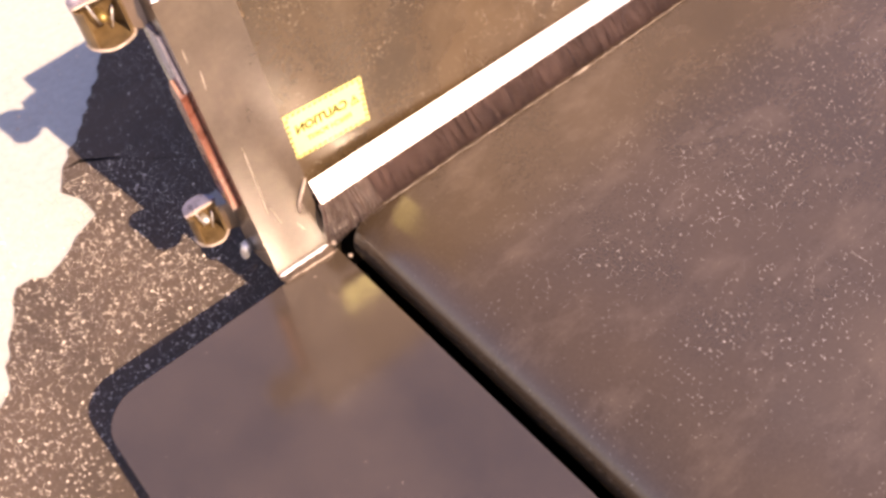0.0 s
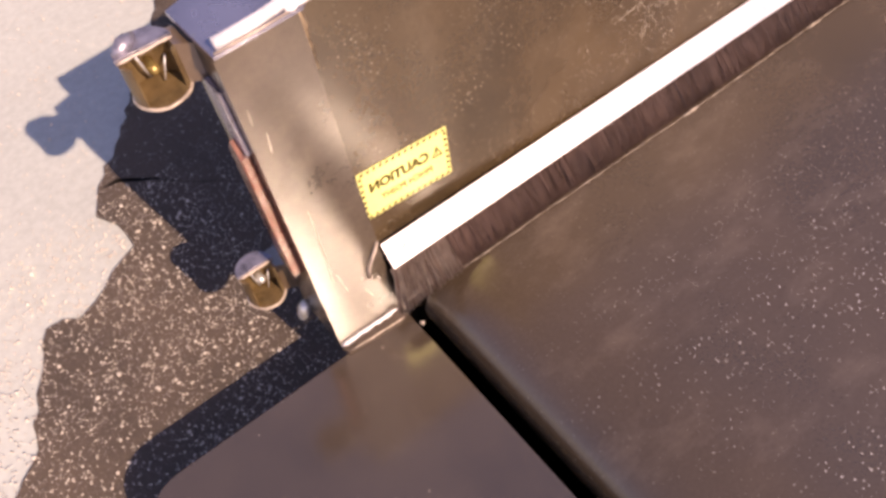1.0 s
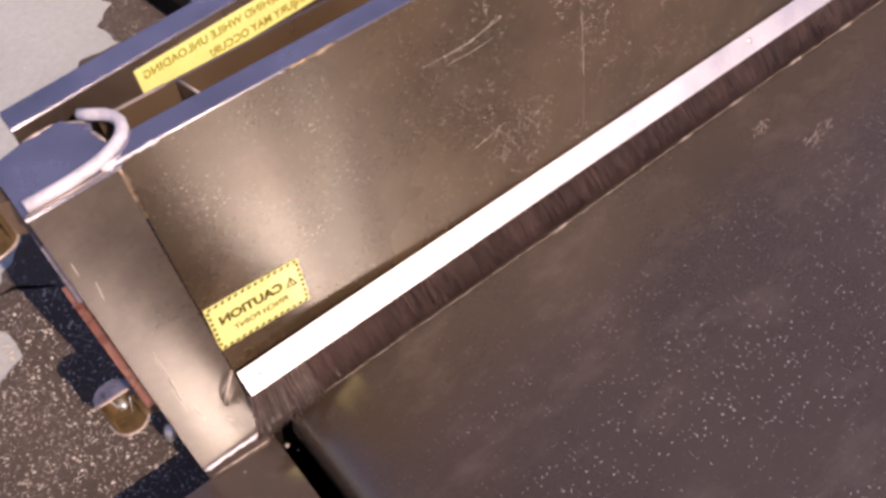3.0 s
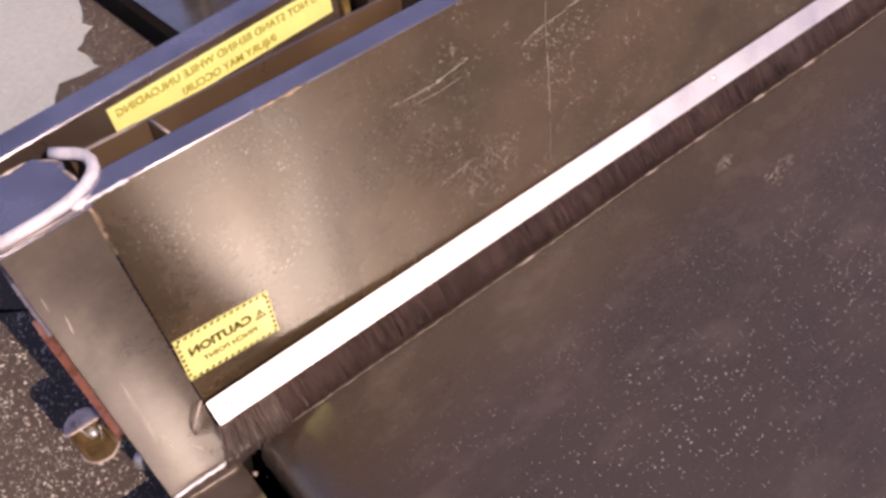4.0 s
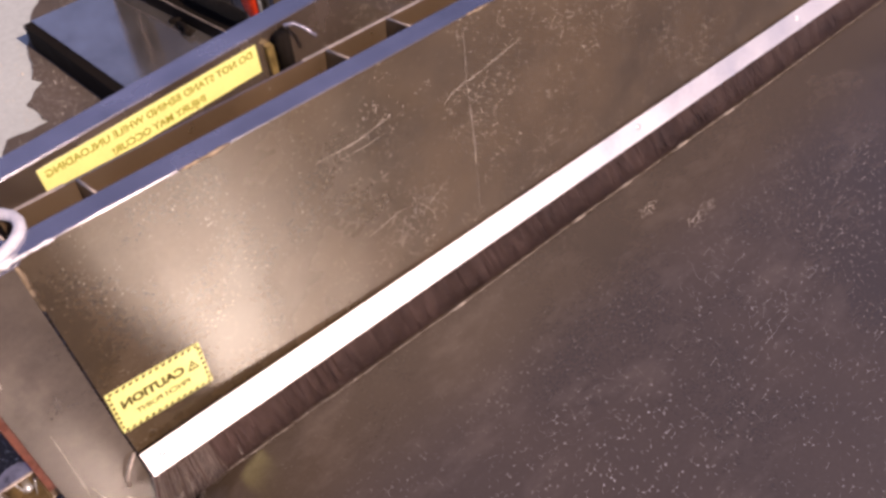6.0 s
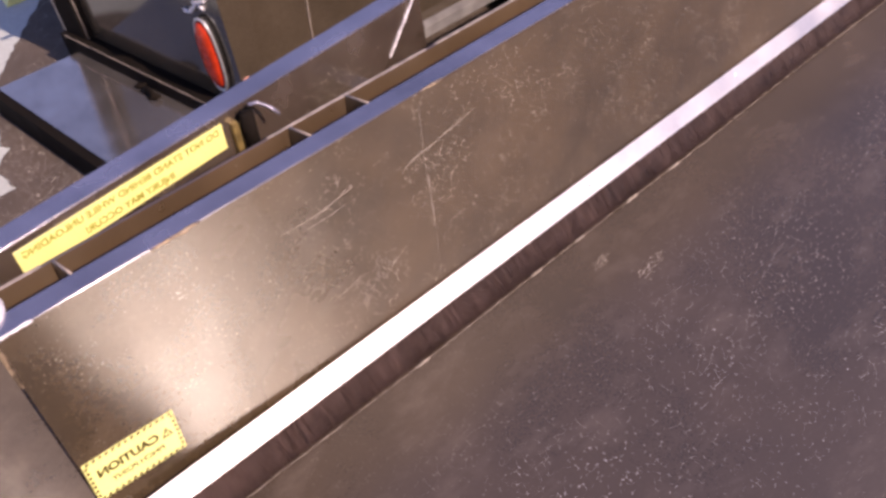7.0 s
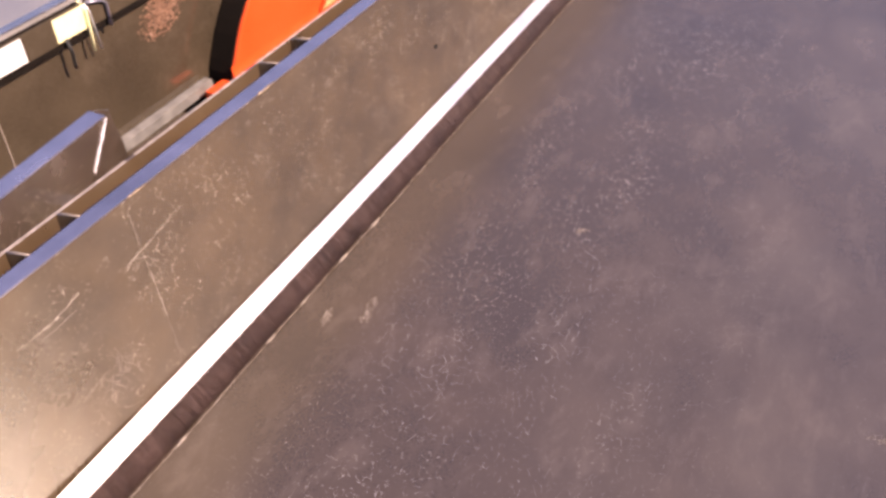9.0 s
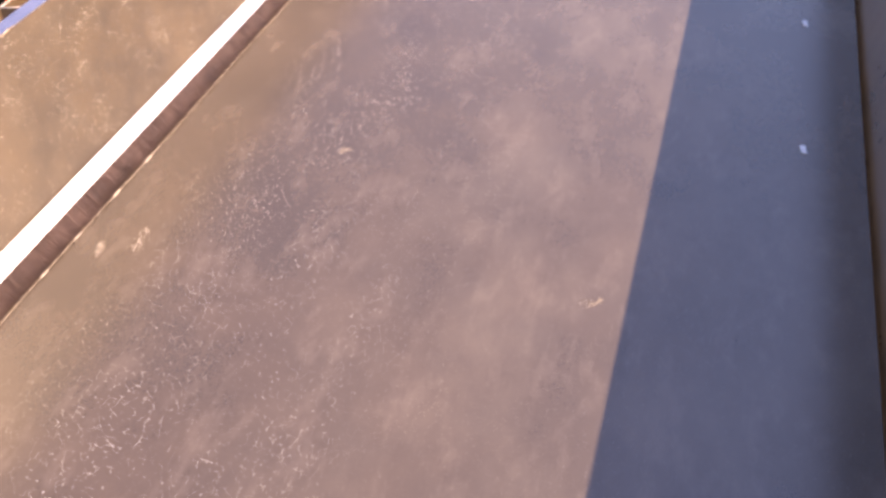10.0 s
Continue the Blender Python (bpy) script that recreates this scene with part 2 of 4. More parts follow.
def prism(bm, points, shift):
    """A polygon swept along a vector."""
    shift = Vector(shift)
    a = [bm.verts.new(Vector(p)) for p in points]
    z = [bm.verts.new(Vector(p) + shift) for p in points]
    bm.faces.new(a)
    bm.faces.new(z[::-1])
    for i in range(len(a)):
        j = (i + 1) % len(a)
        bm.faces.new((a[i], z[i], z[j], a[j]))
    return bm


def box(x0, x1, y0, y1, z0, z1, bm=None):
    return prism(bm or bmesh.new(), [(x0, y0, z0), (x1, y0, z0), (x1, y1, z0), (x0, y1, z0)], (0, 0, z1 - z0))


def tube(bm, path, r, sides=10, closed=False):
    """A round rod along a path of points; r may be one radius or one for each point."""
    path = [Vector(p) for p in path]
    rings = []
    up = Vector((0.13, 0.21, 0.97))
    for i, p in enumerate(path):
        a = path[i - 1] if i or closed else p
        z = path[(i + 1) % len(path)] if i + 1 < len(path) or closed else p
        d = (z - a).normalized()
        u = d.cross(up).normalized()
        v = d.cross(u)
        rr = r[i] if isinstance(r, (list, tuple)) else r
        rings.append([bm.verts.new(p + rr * (math.cos(k * math.tau / sides) * u + math.sin(k * math.tau / sides) * v)) for k in range(sides)])
    pairs = list(zip(rings, rings[1:])) + ([(rings[-1], rings[0])] if closed else [])
    for a, z in pairs:
        for k in range(sides):
            bm.faces.new((a[k], a[(k + 1) % sides], z[(k + 1) % sides], z[k]))
    if not closed:
        bm.faces.new(rings[0][::-1])
        bm.faces.new(rings[-1])
    return bm


def bead(bm, a, z, r, rng, step=0.006):
    """A lumpy weld bead from a to z."""
    a, z = Vector(a), Vector(z)
    k = max(3, int((z - a).length / step))
    pts = [a.lerp(z, i / k) + Vector((rng.uniform(-1, 1), rng.uniform(-1, 1), rng.uniform(-1, 1))) * r * 0.25 for i in range(k + 1)]
    return tube(bm, pts, [r * rng.uniform(0.65, 1.2) * (0.4 if i in (0, k) else 1) for i in range(k + 1)], 7)


def lettering(name, body, size, m, mat, parent, bold=0.0, onto=None):
    """Built-in letters as a flat mesh, in the plane that m gives; onto gives the y of the face that they lie on."""
    cu = bpy.data.curves.new(name, "FONT")
    cu.body, cu.size, cu.align_x, cu.align_y, cu.offset = body, size, "CENTER", "CENTER", bold
    cu.resolution_u = 3
    tmp = new(name, cu)
    me = bpy.data.meshes.new_from_object(tmp.evaluated_get(bpy.context.evaluated_depsgraph_get()))
    bpy.data.objects.remove(tmp)
    me.transform(m)
    for v in me.vertices if onto else ():
        v.co.y = onto(v.co)
    me.materials.clear()
    me.materials.append(mat)
    ob = new(name, me)
    ob.parent = parent
    return ob


LEAN = 0.09


def wy(z):
    """The y of the leaning panel's face at height z."""
    return 0.0575 + LEAN * z


def sag(x):
    """How far the panel lies back where it is drawn in towards the corner post."""
    s = min(1.0, max(0.0, (x - 0.02) / 0.43))
    return 0.009 * (1 - s * s * (3 - 2 * s))


def post_y(z):
    """The y of the corner post's front at height z."""
    return 0.048 + 0.119 * z


def on_wall(u, h, out=0.0):
    """A point of the leaning panel, u along it, h up its slope, out from its face."""
    q = 1 / math.sqrt(1 + LEAN * LEAN)
    return Vector((u, wy(0) + sag(u) + LEAN * q * h - out * q, q * h + out * LEAN * q))


# ---- ground ----
GROUND = -0.165
bm = bmesh.new()
prism(bm, [(-250, -250, GROUND - 0.3), (250, -250, GROUND - 0.3), (250, 250, GROUND - 0.3), (-250, 250, GROUND - 0.3)], (0, 0, 0.3))
tagged(part("ground", bm, CONCRETE), "pale dry sunlit concrete yard", "ground", kind="structure")

rng = random.Random(4)
edge = [(-3.0, -0.10), (-1.2, 0.16), (-0.56, 0.16), (-0.469, 0.248), (-0.440, 0.33), (-0.383, 0.430), (-0.330, 0.419), (-0.262, 0.458), (-0.214, 0.488), (-0.211, 0.52), (-0.227, 0.59), (-0.212, 0.63),
        (-0.171, 0.676), (-0.11, 0.75), (0.05, 0.96), (0.170, 1.143), (0.265, 1.144), (0.249, 1.24), (0.320, 1.30), (0.305, 1.335), (0.340, 1.45), (0.42, 1.62), (0.9, 2.2), (3.0, 2.9), (5.0, 3.1)]
rim = []
for (ax, ay), (zx, zy) in zip(edge, edge[1:]):
    k = max(1, int(math.hypot(zx - ax, zy - ay) / 0.02))
    k = min(k, 40)
    for i in range(k):
        s = i / k
        j = min(0.006, math.hypot(zx - ax, zy - ay) / k * 0.22)
        rim.append((ax + (zx - ax) * s + rng.uniform(-j, j), ay + (zy - ay) * s + rng.uniform(-j, j)))
bm = bmesh.new()
prism(bm, [(x, y, GROUND - 0.02) for x, y in [(5.0, -4.0), (5.0, 3.1)] + rim[::-1] + [(-3.0, -4.0)]], (0, 0, 0.025))
bmesh.ops.triangulate(bm, faces=bm.faces[:], ngon_method="EAR_CLIP")
tagged(part("pavement", bm, ASPHALT), "dark gritty asphalt with a ragged worn edge", "pavement", kind="structure")

# a crack in the asphalt
bm = bmesh.new()
way = [(-0.196, 0.634), (-0.170, 0.632), (-0.146, 0.612), (-0.118, 0.590), (-0.085, 0.552), (-0.060, 0.528), (-0.02, 0.50)]
half = [0.001, 0.006, 0.005, 0.0022, 0.0012, 0.0016, 0.0006]
lower_ = [bm.verts.new((x, y - h, GROUND + 0.0053)) for (x, y), h in zip(way, half)]
upper_ = [bm.verts.new((x + rng.uniform(-0.002, 0.002), y + h, GROUND + 0.0053)) for (x, y), h in zip(way, half)]
for i in range(len(way) - 1):
    bm.faces.new((lower_[i], lower_[i + 1], upper_[i + 1], upper_[i]))
part("crack", bm, BLACK_AND_SHADE, bpy.data.objects["pavement"])

# loose grit on the asphalt
verts, faces = [], []
for i in range(7000):
    x, y = rng.uniform(-0.75, 0.5), rng.uniform(-0.1, 1.5)
    if i % 2:
        x, y = rng.uniform(-0.62, -0.08), rng.uniform(0.0, 0.60)
    s = rng.uniform(0.0008, 0.0026) * (1.8 if rng.random() < 0.05 else 1)
    a = rng.uniform(0, 6.28)
    b0 = len(verts)
    for k in range(4):
        verts.append((x + s * math.cos(a + k * 1.571) * rng.uniform(0.7, 1.2), y + s * math.sin(a + k * 1.571) * rng.uniform(0.7, 1.2), GROUND + 0.0045))
    verts.append((x + rng.uniform(-0.3, 0.3) * s, y + rng.uniform(-0.3, 0.3) * s, GROUND + 0.005 + s * 0.9))
    faces += [(b0 + k, b0 + (k + 1) % 4, b0 + 4) for k in range(4)]
me = bpy.data.meshes.new("grit")
me.from_pydata(verts, [], faces)
me.materials.append(STONE)
tagged(new("grit", me), "loose pale grit scattered on asphalt", "gravel", kind="stuff")


# ---- the conveyor bin ----
FAR = 4.2
bin_ = thing("conveyor_bin", "low dark steel bin with a rubber conveyor belt floor", "conveyor bin", (1.2, -0.8, GROUND))


def bin_part(name, bm, mat, label="", parent=None, **kw):
    ob = part(name, bm, mat, None, label, **kw)
    ob.parent = parent or bin_
    if not parent:
        ob.matrix_parent_inverse = Matrix.Translation(-bin_.location)
    return ob


# leaning side panel
T = 0.005
bm = bmesh.new()
xs = [0.019 + 0.0085 * i for i in range(56)] + [0.6 + 0.4 * i for i in range(9)] + [FAR]
skin = [[bm.verts.new((x, y + sag(x), z_)) for y, z_ in ((wy(0.03), 0.03), (wy(0.403), 0.403), (wy(0.403) + T, 0.403), (wy(0.03) + T, 0.03))] for x in xs]
for a, z in zip(skin, skin[1:]):
    for i in range(4):
        bm.faces.new((a[i], a[(i + 1) % 4], z[(i + 1) % 4], z[i]))
bm.faces.new(skin[0][::-1])
bm.faces.new(skin[-1])
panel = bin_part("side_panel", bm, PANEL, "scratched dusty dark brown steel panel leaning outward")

# corner post, a folded box a little proud of the panel
bm = bmesh.new()
prism(bm, [(-0.0755, post_y(-0.049), -0.049), (-0.0755, post_y(0.396), 0.396), (-0.0755, post_y(0.396) + 0.081, 0.396), (-0.0755, post_y(-0.049) + 0.081, -0.049)], (0.0915, 0, 0))
post = bin_part("corner_post", bm, POST, "satin steel corner post with a welded seam", bevel=0.004, segments=3)
wr = random.Random(9)
bm = bmesh.new()
bead(bm, (0.0178, wy(0.392) + 0.0075, 0.392), (0.0178, wy(0.325) + 0.0075, 0.325), 0.0042, wr, 0.0055)
bin_part("weld_bead", bm, WELD, "rough weld bead", smooth=True)
bm = bmesh.new()
for i in range(34):
    z_ = 0.318 - i * 0.0082
    if wr.random() < 0.8:
        bead(bm, (0.0176, wy(z_) + 0.0078, z_), (0.0176, wy(z_) + 0.0078, z_ - wr.uniform(0.002, 0.007)), wr.uniform(0.0008, 0.0016), wr, 0.003)
bin_part("seam", bm, BLACK_AND_SHADE, "thin dark seam beside the post", smooth=True)
bm = bmesh.new()
bead(bm, (-0.074, post_y(-0.046) - 0.002, -0.046), (0.012, post_y(-0.046) - 0.002, -0.047), 0.0030, wr)
bin_part("weld_bead", bm, PALEWELD, "rough weld bead", smooth=True)
bm = bmesh.new()
prism(bm, [(-0.076, 0.0412, -0.0545), (0.015, 0.0412, -0.0545), (0.013, 0.026, -0.0545), (-0.072, 0.029, -0.0545)], (0, 0, 0.0035))
flange = bin_part("base_flange", bm, GRIME, "dirty welded flange at the foot of the post", bevel=0.001, segments=1)
bm = bmesh.new()
bead(bm, (-0.070, 0.0305, -0.0514), (0.012, 0.0265, -0.0514), 0.0012, wr, 0.007)
bin_part("weld_bead", bm, BARE, "broken pale weld", parent=flange, smooth=True)
for x, y, z_, r_ in ((0.0185, 0.040, -0.049, 0.0060), (0.026, 0.006, -0.056, 0.0035)):
    bm = bmesh.new()
    bead(bm, (x - r_ * 0.6, y, z_), (x + r_ * 0.6, y + r_ * 0.3, z_), r_, wr, r_ * 0.5)
    bin_part("weld_lump", bm, BARE, "pale lump of weld", parent=flange, smooth=True)
bm = bmesh.new()
tube(bm, [(-0.0100, post_y(0.035) - 0.002, 0.035), (-0.0080, post_y(0.053) - 0.006, 0.053), (0.006, post_y(0.072) - 0.007, 0.074), (0.015, post_y(0.08) - 0.002, 0.0805)], 0.0022, 8)
bin_part("wire_end", bm, BARE, "bent bare wire end", smooth=True)

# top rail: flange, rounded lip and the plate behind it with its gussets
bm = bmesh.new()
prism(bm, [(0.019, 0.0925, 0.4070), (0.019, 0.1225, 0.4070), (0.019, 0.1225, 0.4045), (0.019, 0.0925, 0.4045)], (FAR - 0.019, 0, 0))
bin_part("top_rail", bm, RAIL, "glossy dark folded top rail, sky reflection tinted into its colour", bevel=0.0)
for x0, x1 in ((0.012, 0.062), (0.205, 0.270), (0.62, 0.66), (0.95, 1.0), (1.4, 1.46)):
    bm = bmesh.new()
    bead(bm, (x0, 0.0920, 0.4050), (x1, 0.0920, 0.4050), 0.0024, wr)
    bin_part("weld_bead", bm, PALEWELD if x0 < 0.1 else WELD, "rough weld bead", smooth=True)
bm = box(0.03, 2.4, 0.1685, 0.1725, 0.20, 0.3985)
back = bin_part("back_plate", bm, PAINT, "upright dark steel plate behind the rail", bevel=0.001)
for x0, x1 in ((0.035, 0.105), (0.42, 0.70), (0.72, 1.02), (1.05, 1.9)):
    bm = box(x0, x1, 0.1682, 0.1728, 0.3987, 0.3995)
    bin_part("worn_edge", bm, BARE, "bare worn top edge", parent=back)
for x in (0.117, 0.452, 0.548, 1.054, 1.160, 1.66, 1.76):
    bm = bmesh.new()
    prism(bm, [(x + 0.005, 0.1228, 0.4050), (x, 0.1683, 0.3990), (x, 0.1683, 0.335), (x + 0.005, 0.1228, 0.372)], (0.004, 0, 0))
    bin_part("gusset", bm, PAINT, bevel=0.0008, segments=1)
    bm = bmesh.new()
    tube(bm, [(x + 0.007, 0.1235, 0.4052), (x + 0.0045, 0.148, 0.4018), (x + 0.002, 0.1675, 0.3994)], 0.0014, 6)
    bin_part("worn_edge", bm, BARE, "bare worn edge of the gusset", smooth=True)
bm = box(0.02, 2.4, 0.105, 0.168, 0.19, 0.20)
bin_part("rail_floor", bm, BLACK)

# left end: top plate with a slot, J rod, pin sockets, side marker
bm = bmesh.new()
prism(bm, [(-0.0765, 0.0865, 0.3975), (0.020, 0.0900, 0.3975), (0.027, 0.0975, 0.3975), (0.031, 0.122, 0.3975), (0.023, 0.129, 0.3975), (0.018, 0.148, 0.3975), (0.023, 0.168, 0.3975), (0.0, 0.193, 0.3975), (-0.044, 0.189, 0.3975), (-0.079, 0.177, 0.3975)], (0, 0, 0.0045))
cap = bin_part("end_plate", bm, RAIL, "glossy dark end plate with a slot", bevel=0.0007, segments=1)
bm = bmesh.new()
for x0, y0, x1, y1 in ((-0.040, 0.1905, -0.005, 0.1935), (0.002, 0.189, 0.022, 0.170), (0.0185, 0.158, 0.0225, 0.132)):
    bead(bm, (x0, y0, 0.401), (x1, y1, 0.401), 0.0024, wr)
bin_part("weld_bead", bm, BARE, "pale weld along the plate's edge", parent=cap, smooth=True)
bm = bmesh.new()
HOOK = [(-0.070, 0.0935), (-0.045, 0.0942), (-0.022, 0.0955), (-0.002, 0.0985), (0.012, 0.1030), (0.025, 0.1095), (0.0355, 0.1180), (0.0425, 0.1285), (0.0450, 0.1400), (0.0430, 0.1510), (0.0375, 0.1600), (0.0290, 0.1685), (0.0180, 0.1795)]
tube(bm, [(x, y, 0.4086) for x, y in HOOK], [0.0064] * 12 + [0.0058], 14)
bin_part("hook_rod", bm, ROD, "pale coated J-shaped hook rod", smooth=True)
bm = bmesh.new()
bead(bm, (0.004, 0.0925, 0.4035), (0.026, 0.0965, 0.4040), 0.0048, wr)
bead(bm, (0.022, 0.0955, 0.4030), (0.040, 0.0985, 0.4030), 0.0030, wr)
bin_part("weld_bead", bm, PALEWELD, "rough weld bead", smooth=True)
bm = bmesh.new()
tube(bm, [(-0.074, 0.0885, 0.4030), (-0.03, 0.0885, 0.4030), (0.006, 0.0905, 0.4030)], 0.0012, 6)
bin_part("worn_edge", bm, BARE, "bare worn front edge", parent=cap, smooth=True)

def socket_shell(cx, cy, z0, z1, r_, wall_=0.004, k=20):
    """An upright half-round shell, open to the front."""
    bm = bmesh.new()
    rows_s = []
    for i in range(k + 1):
        a_ = radians(-38 + 256 * i / k)
        c_, s_ = math.cos(a_), math.sin(a_)
        rows_s.append([bm.verts.new((cx + q * c_, cy + q * s_, z_)) for q, z_ in ((r_, z0), (r_, z1), (r_ - wall_, z1), (r_ - wall_, z0))])
    for a_, z_ in zip(rows_s, rows_s[1:]):
        for i in range(4):
            bm.faces.new((a_[i], a_[(i + 1) % 4], z_[(i + 1) % 4], z_[i]))
    bm.faces.new(rows_s[0][::-1])
    bm.faces.new(rows_s[-1])
    return bm


def pin_socket(cx, cy, z0, z1, r_, lumpy):
    """A half-round shell with a half lid, an open front, a full ring below and a pin on a short rod inside."""
    ob = bin_part("pin_socket", socket_shell(cx, cy, z0, z1, r_, 0.003), SOCKET, "half-round steel pin socket with pale rims")
    bm = bmesh.new()
    half = [(cx + r_ * 1.04 * math.cos(radians(d)), cy + r_ * 1.04 * math.sin(radians(d))) for d in range(0, 181, 15)]
    prism(bm, [(x, y, z1) for x, y in half], (0, 0, 0.006))
    bin_part("cap", bm, STEELCAP, "dull grey half lid", parent=ob, bevel=0.0015)
    bm = bmesh.new()
    bead(bm, (cx - r_ * 1.02, cy - 0.001, z1 + 0.002), (cx + r_ * 1.02, cy - 0.001, z1 + 0.002), 0.0017, wr)
    bin_part("rim", bm, BARE, "pale worn rim", parent=ob, smooth=True)
    bm = bmesh.new()
    tube(bm, [(cx + r_ * 1.02 * math.cos(i * math.tau / 24), cy + r_ * 1.02 * math.sin(i * math.tau / 24), z0 + wr.uniform(-0.0006, 0.0006)) for i in range(24)], 0.0019, 6, closed=True)
    bin_part("rim", bm, BARE, "pale worn rim", parent=ob, smooth=True)
    bm = bmesh.new()
    prism(bm, [(cx + r_ * 0.99 * math.cos(i * math.tau / 20), cy + r_ * 0.99 * math.sin(i * math.tau / 20), z0 - 0.001) for i in range(20)], (0, 0, 0.0025))
    bin_part("socket_floor", bm, SOCKET, parent=ob)
    bm = bmesh.new()
    tube(bm, [(cx + r_ * 0.62, cy + r_ * 0.30, z0 + (z1 - z0) * 0.62), (cx + r_ * 0.25, cy + r_ * 0.12, z0 + 0.006)], 0.0009, 8)
    bin_part("pin_rod", bm, ZINC, "thin bright rod", parent=ob, smooth=True)
    bm = bmesh.new()
    tube(bm, [(cx - r_ * 0.35, cy + r_ * 0.25, z1), (cx - r_ * 0.20, cy + r_ * 0.30, (z0 + z1) / 2), (cx - r_ * 0.10, cy + r_ * 0.35, z0 + 0.012)], 0.0014, 8)
    bin_part("pin_rod", bm, ZINC, "thin bright rod", parent=ob, smooth=True)
    zp = z0 + 0.42 * (z1 - z0)
    bm = bmesh.new()
    tube(bm, [(cx + 0.002, cy + r_ * 0.85, zp), (cx + 0.002, cy + 0.006, zp), (cx + 0.002, cy + 0.002, zp)], [0.0055, 0.0060, 0.0030], 10)
    bin_part("pin", bm, BRASS if lumpy else ZINC, "bright pin end", parent=ob, smooth=True)
    bm = bmesh.new()
    prism(bm, [(cx + r_ * 0.86, cy - 0.012, z0 + 0.002), (-0.0757, cy - 0.016, z0 - 0.004), (-0.0757, cy + 0.022, z0 - 0.004), (cx + r_ * 0.86, cy + 0.016, z0 + 0.002)], (0, 0, z1 - z0))
    bin_part("socket_bracket", bm, PAINT, parent=ob, bevel=0.0015)
    if lumpy:
        bm = bmesh.new()
        bead(bm, (cx - r_ * 0.9, cy + 0.004, z1 + 0.006), (cx + r_ * 0.1, cy + r_ * 0.75, z1 + 0.008), 0.0085, wr, 0.011)
        bin_part("weld_lump", bm, STEELCAP, "lumpy weld on the socket's lid", parent=ob, smooth=True)
    return ob


pin_socket(-0.1165, 0.150, 0.347, 0.393, 0.0275, True)
pin_socket(-0.1130, 0.1425, -0.002, 0.049, 0.0235, False)
bm = bmesh.new()
bead(bm, (-0.0800, 0.116, -0.026), (-0.0900, 0.119, -0.058), 0.0078, wr, 0.008)
bin_part("bolt_end", bm, ZINC, "bright lumpy bolt end", smooth=True)
bm = bmesh.new()
prism(bm, [(-0.0757, 0.082, 0.075), (-0.0757, 0.108, 0.085), (-0.0757, 0.126, 0.262), (-0.0757, 0.112, 0.283), (-0.0757, 0.100, 0.262)], (-0.011, 0, 0))
bin_part("side_marker", bm, MARKER, "long dull red side marker", bevel=0.003, segments=2)
bm = bmesh.new()
prism(bm, [(-0.0757, 0.094, 0.270), (-0.0757, 0.122, 0.280), (-0.0757, 0.132, 0.350), (-0.0757, 0.108, 0.345)], (-0.005, 0, 0))
bin_part("marker_bracket", bm, STEELCAP, "pale grey bracket above the marker", bevel=0.001)

# outer bar with its warning sticker
BAR_SKEW = 0.100


def bar_y(x):
    return 0.209 + BAR_SKEW * x


bm = bmesh.new()
prof = lambda x: [(x, bar_y(x), 0.407), (x, bar_y(x) + 0.038, 0.407), (x, bar_y(x) + 0.038, 0.399), (x, bar_y(x) + 0.007, 0.399), (x, bar_y(x) + 0.007, 0.300), (x, bar_y(x), 0.300)]
a = [bm.verts.new(p) for p in prof(-0.043)]
z = [bm.verts.new((p[0] - (0.407 - p[2]) * 0.84, p[1] - (0.407 - p[2]) * 0.84 * BAR_SKEW, p[2])) for p in prof(0.781)]
bm.faces.new(a)
bm.faces.new(z[::-1])
for i in range(6):
    bm.faces.new((a[i], z[i], z[(i + 1) % 6], a[(i + 1) % 6]))
bar = bin_part("outer_bar", bm, BARMAT, "dark steel angle bar with a cut end", bevel=0.0012)
# Thin bluer plate laid on the bar: sky sheen put into colour.
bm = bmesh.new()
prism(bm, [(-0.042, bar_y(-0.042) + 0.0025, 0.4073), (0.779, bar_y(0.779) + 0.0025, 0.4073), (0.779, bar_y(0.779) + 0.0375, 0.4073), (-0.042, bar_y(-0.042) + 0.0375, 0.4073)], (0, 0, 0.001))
bin_part("bar_top", bm, RAIL, "glossy added bar top with the sky's blue sheen in its colour", parent=bar)
bm = bmesh.new()
bead(bm, (0.780, bar_y(0.78) - 0.001, 0.405), (0.716, bar_y(0.716) - 0.001, 0.329), 0.0022, wr)
bin_part("weld_bead", bm, PALEWELD, "pale weld bead on the cut end", parent=bar, smooth=True)
bm = bmesh.new()
prism(bm, [(0.7835, bar_y(0.78) + 0.030, 0.4065), (0.820, bar_y(0.78) + 0.0375, 0.388), (0.829, bar_y(0.78) + 0.0375, 0.315), (0.832, bar_y(0.78) + 0.0375, 0.262), (0.722, bar_y(0.72) + 0.030, 0.262), (0.722, bar_y(0.72) + 0.030, 0.320)], (0, 0.006, 0))
bin_part("end_leg", bm, BARMAT, "dark plate behind the bar's cut end", parent=bar)
dp = random.Random(31)
bm = bmesh.new()
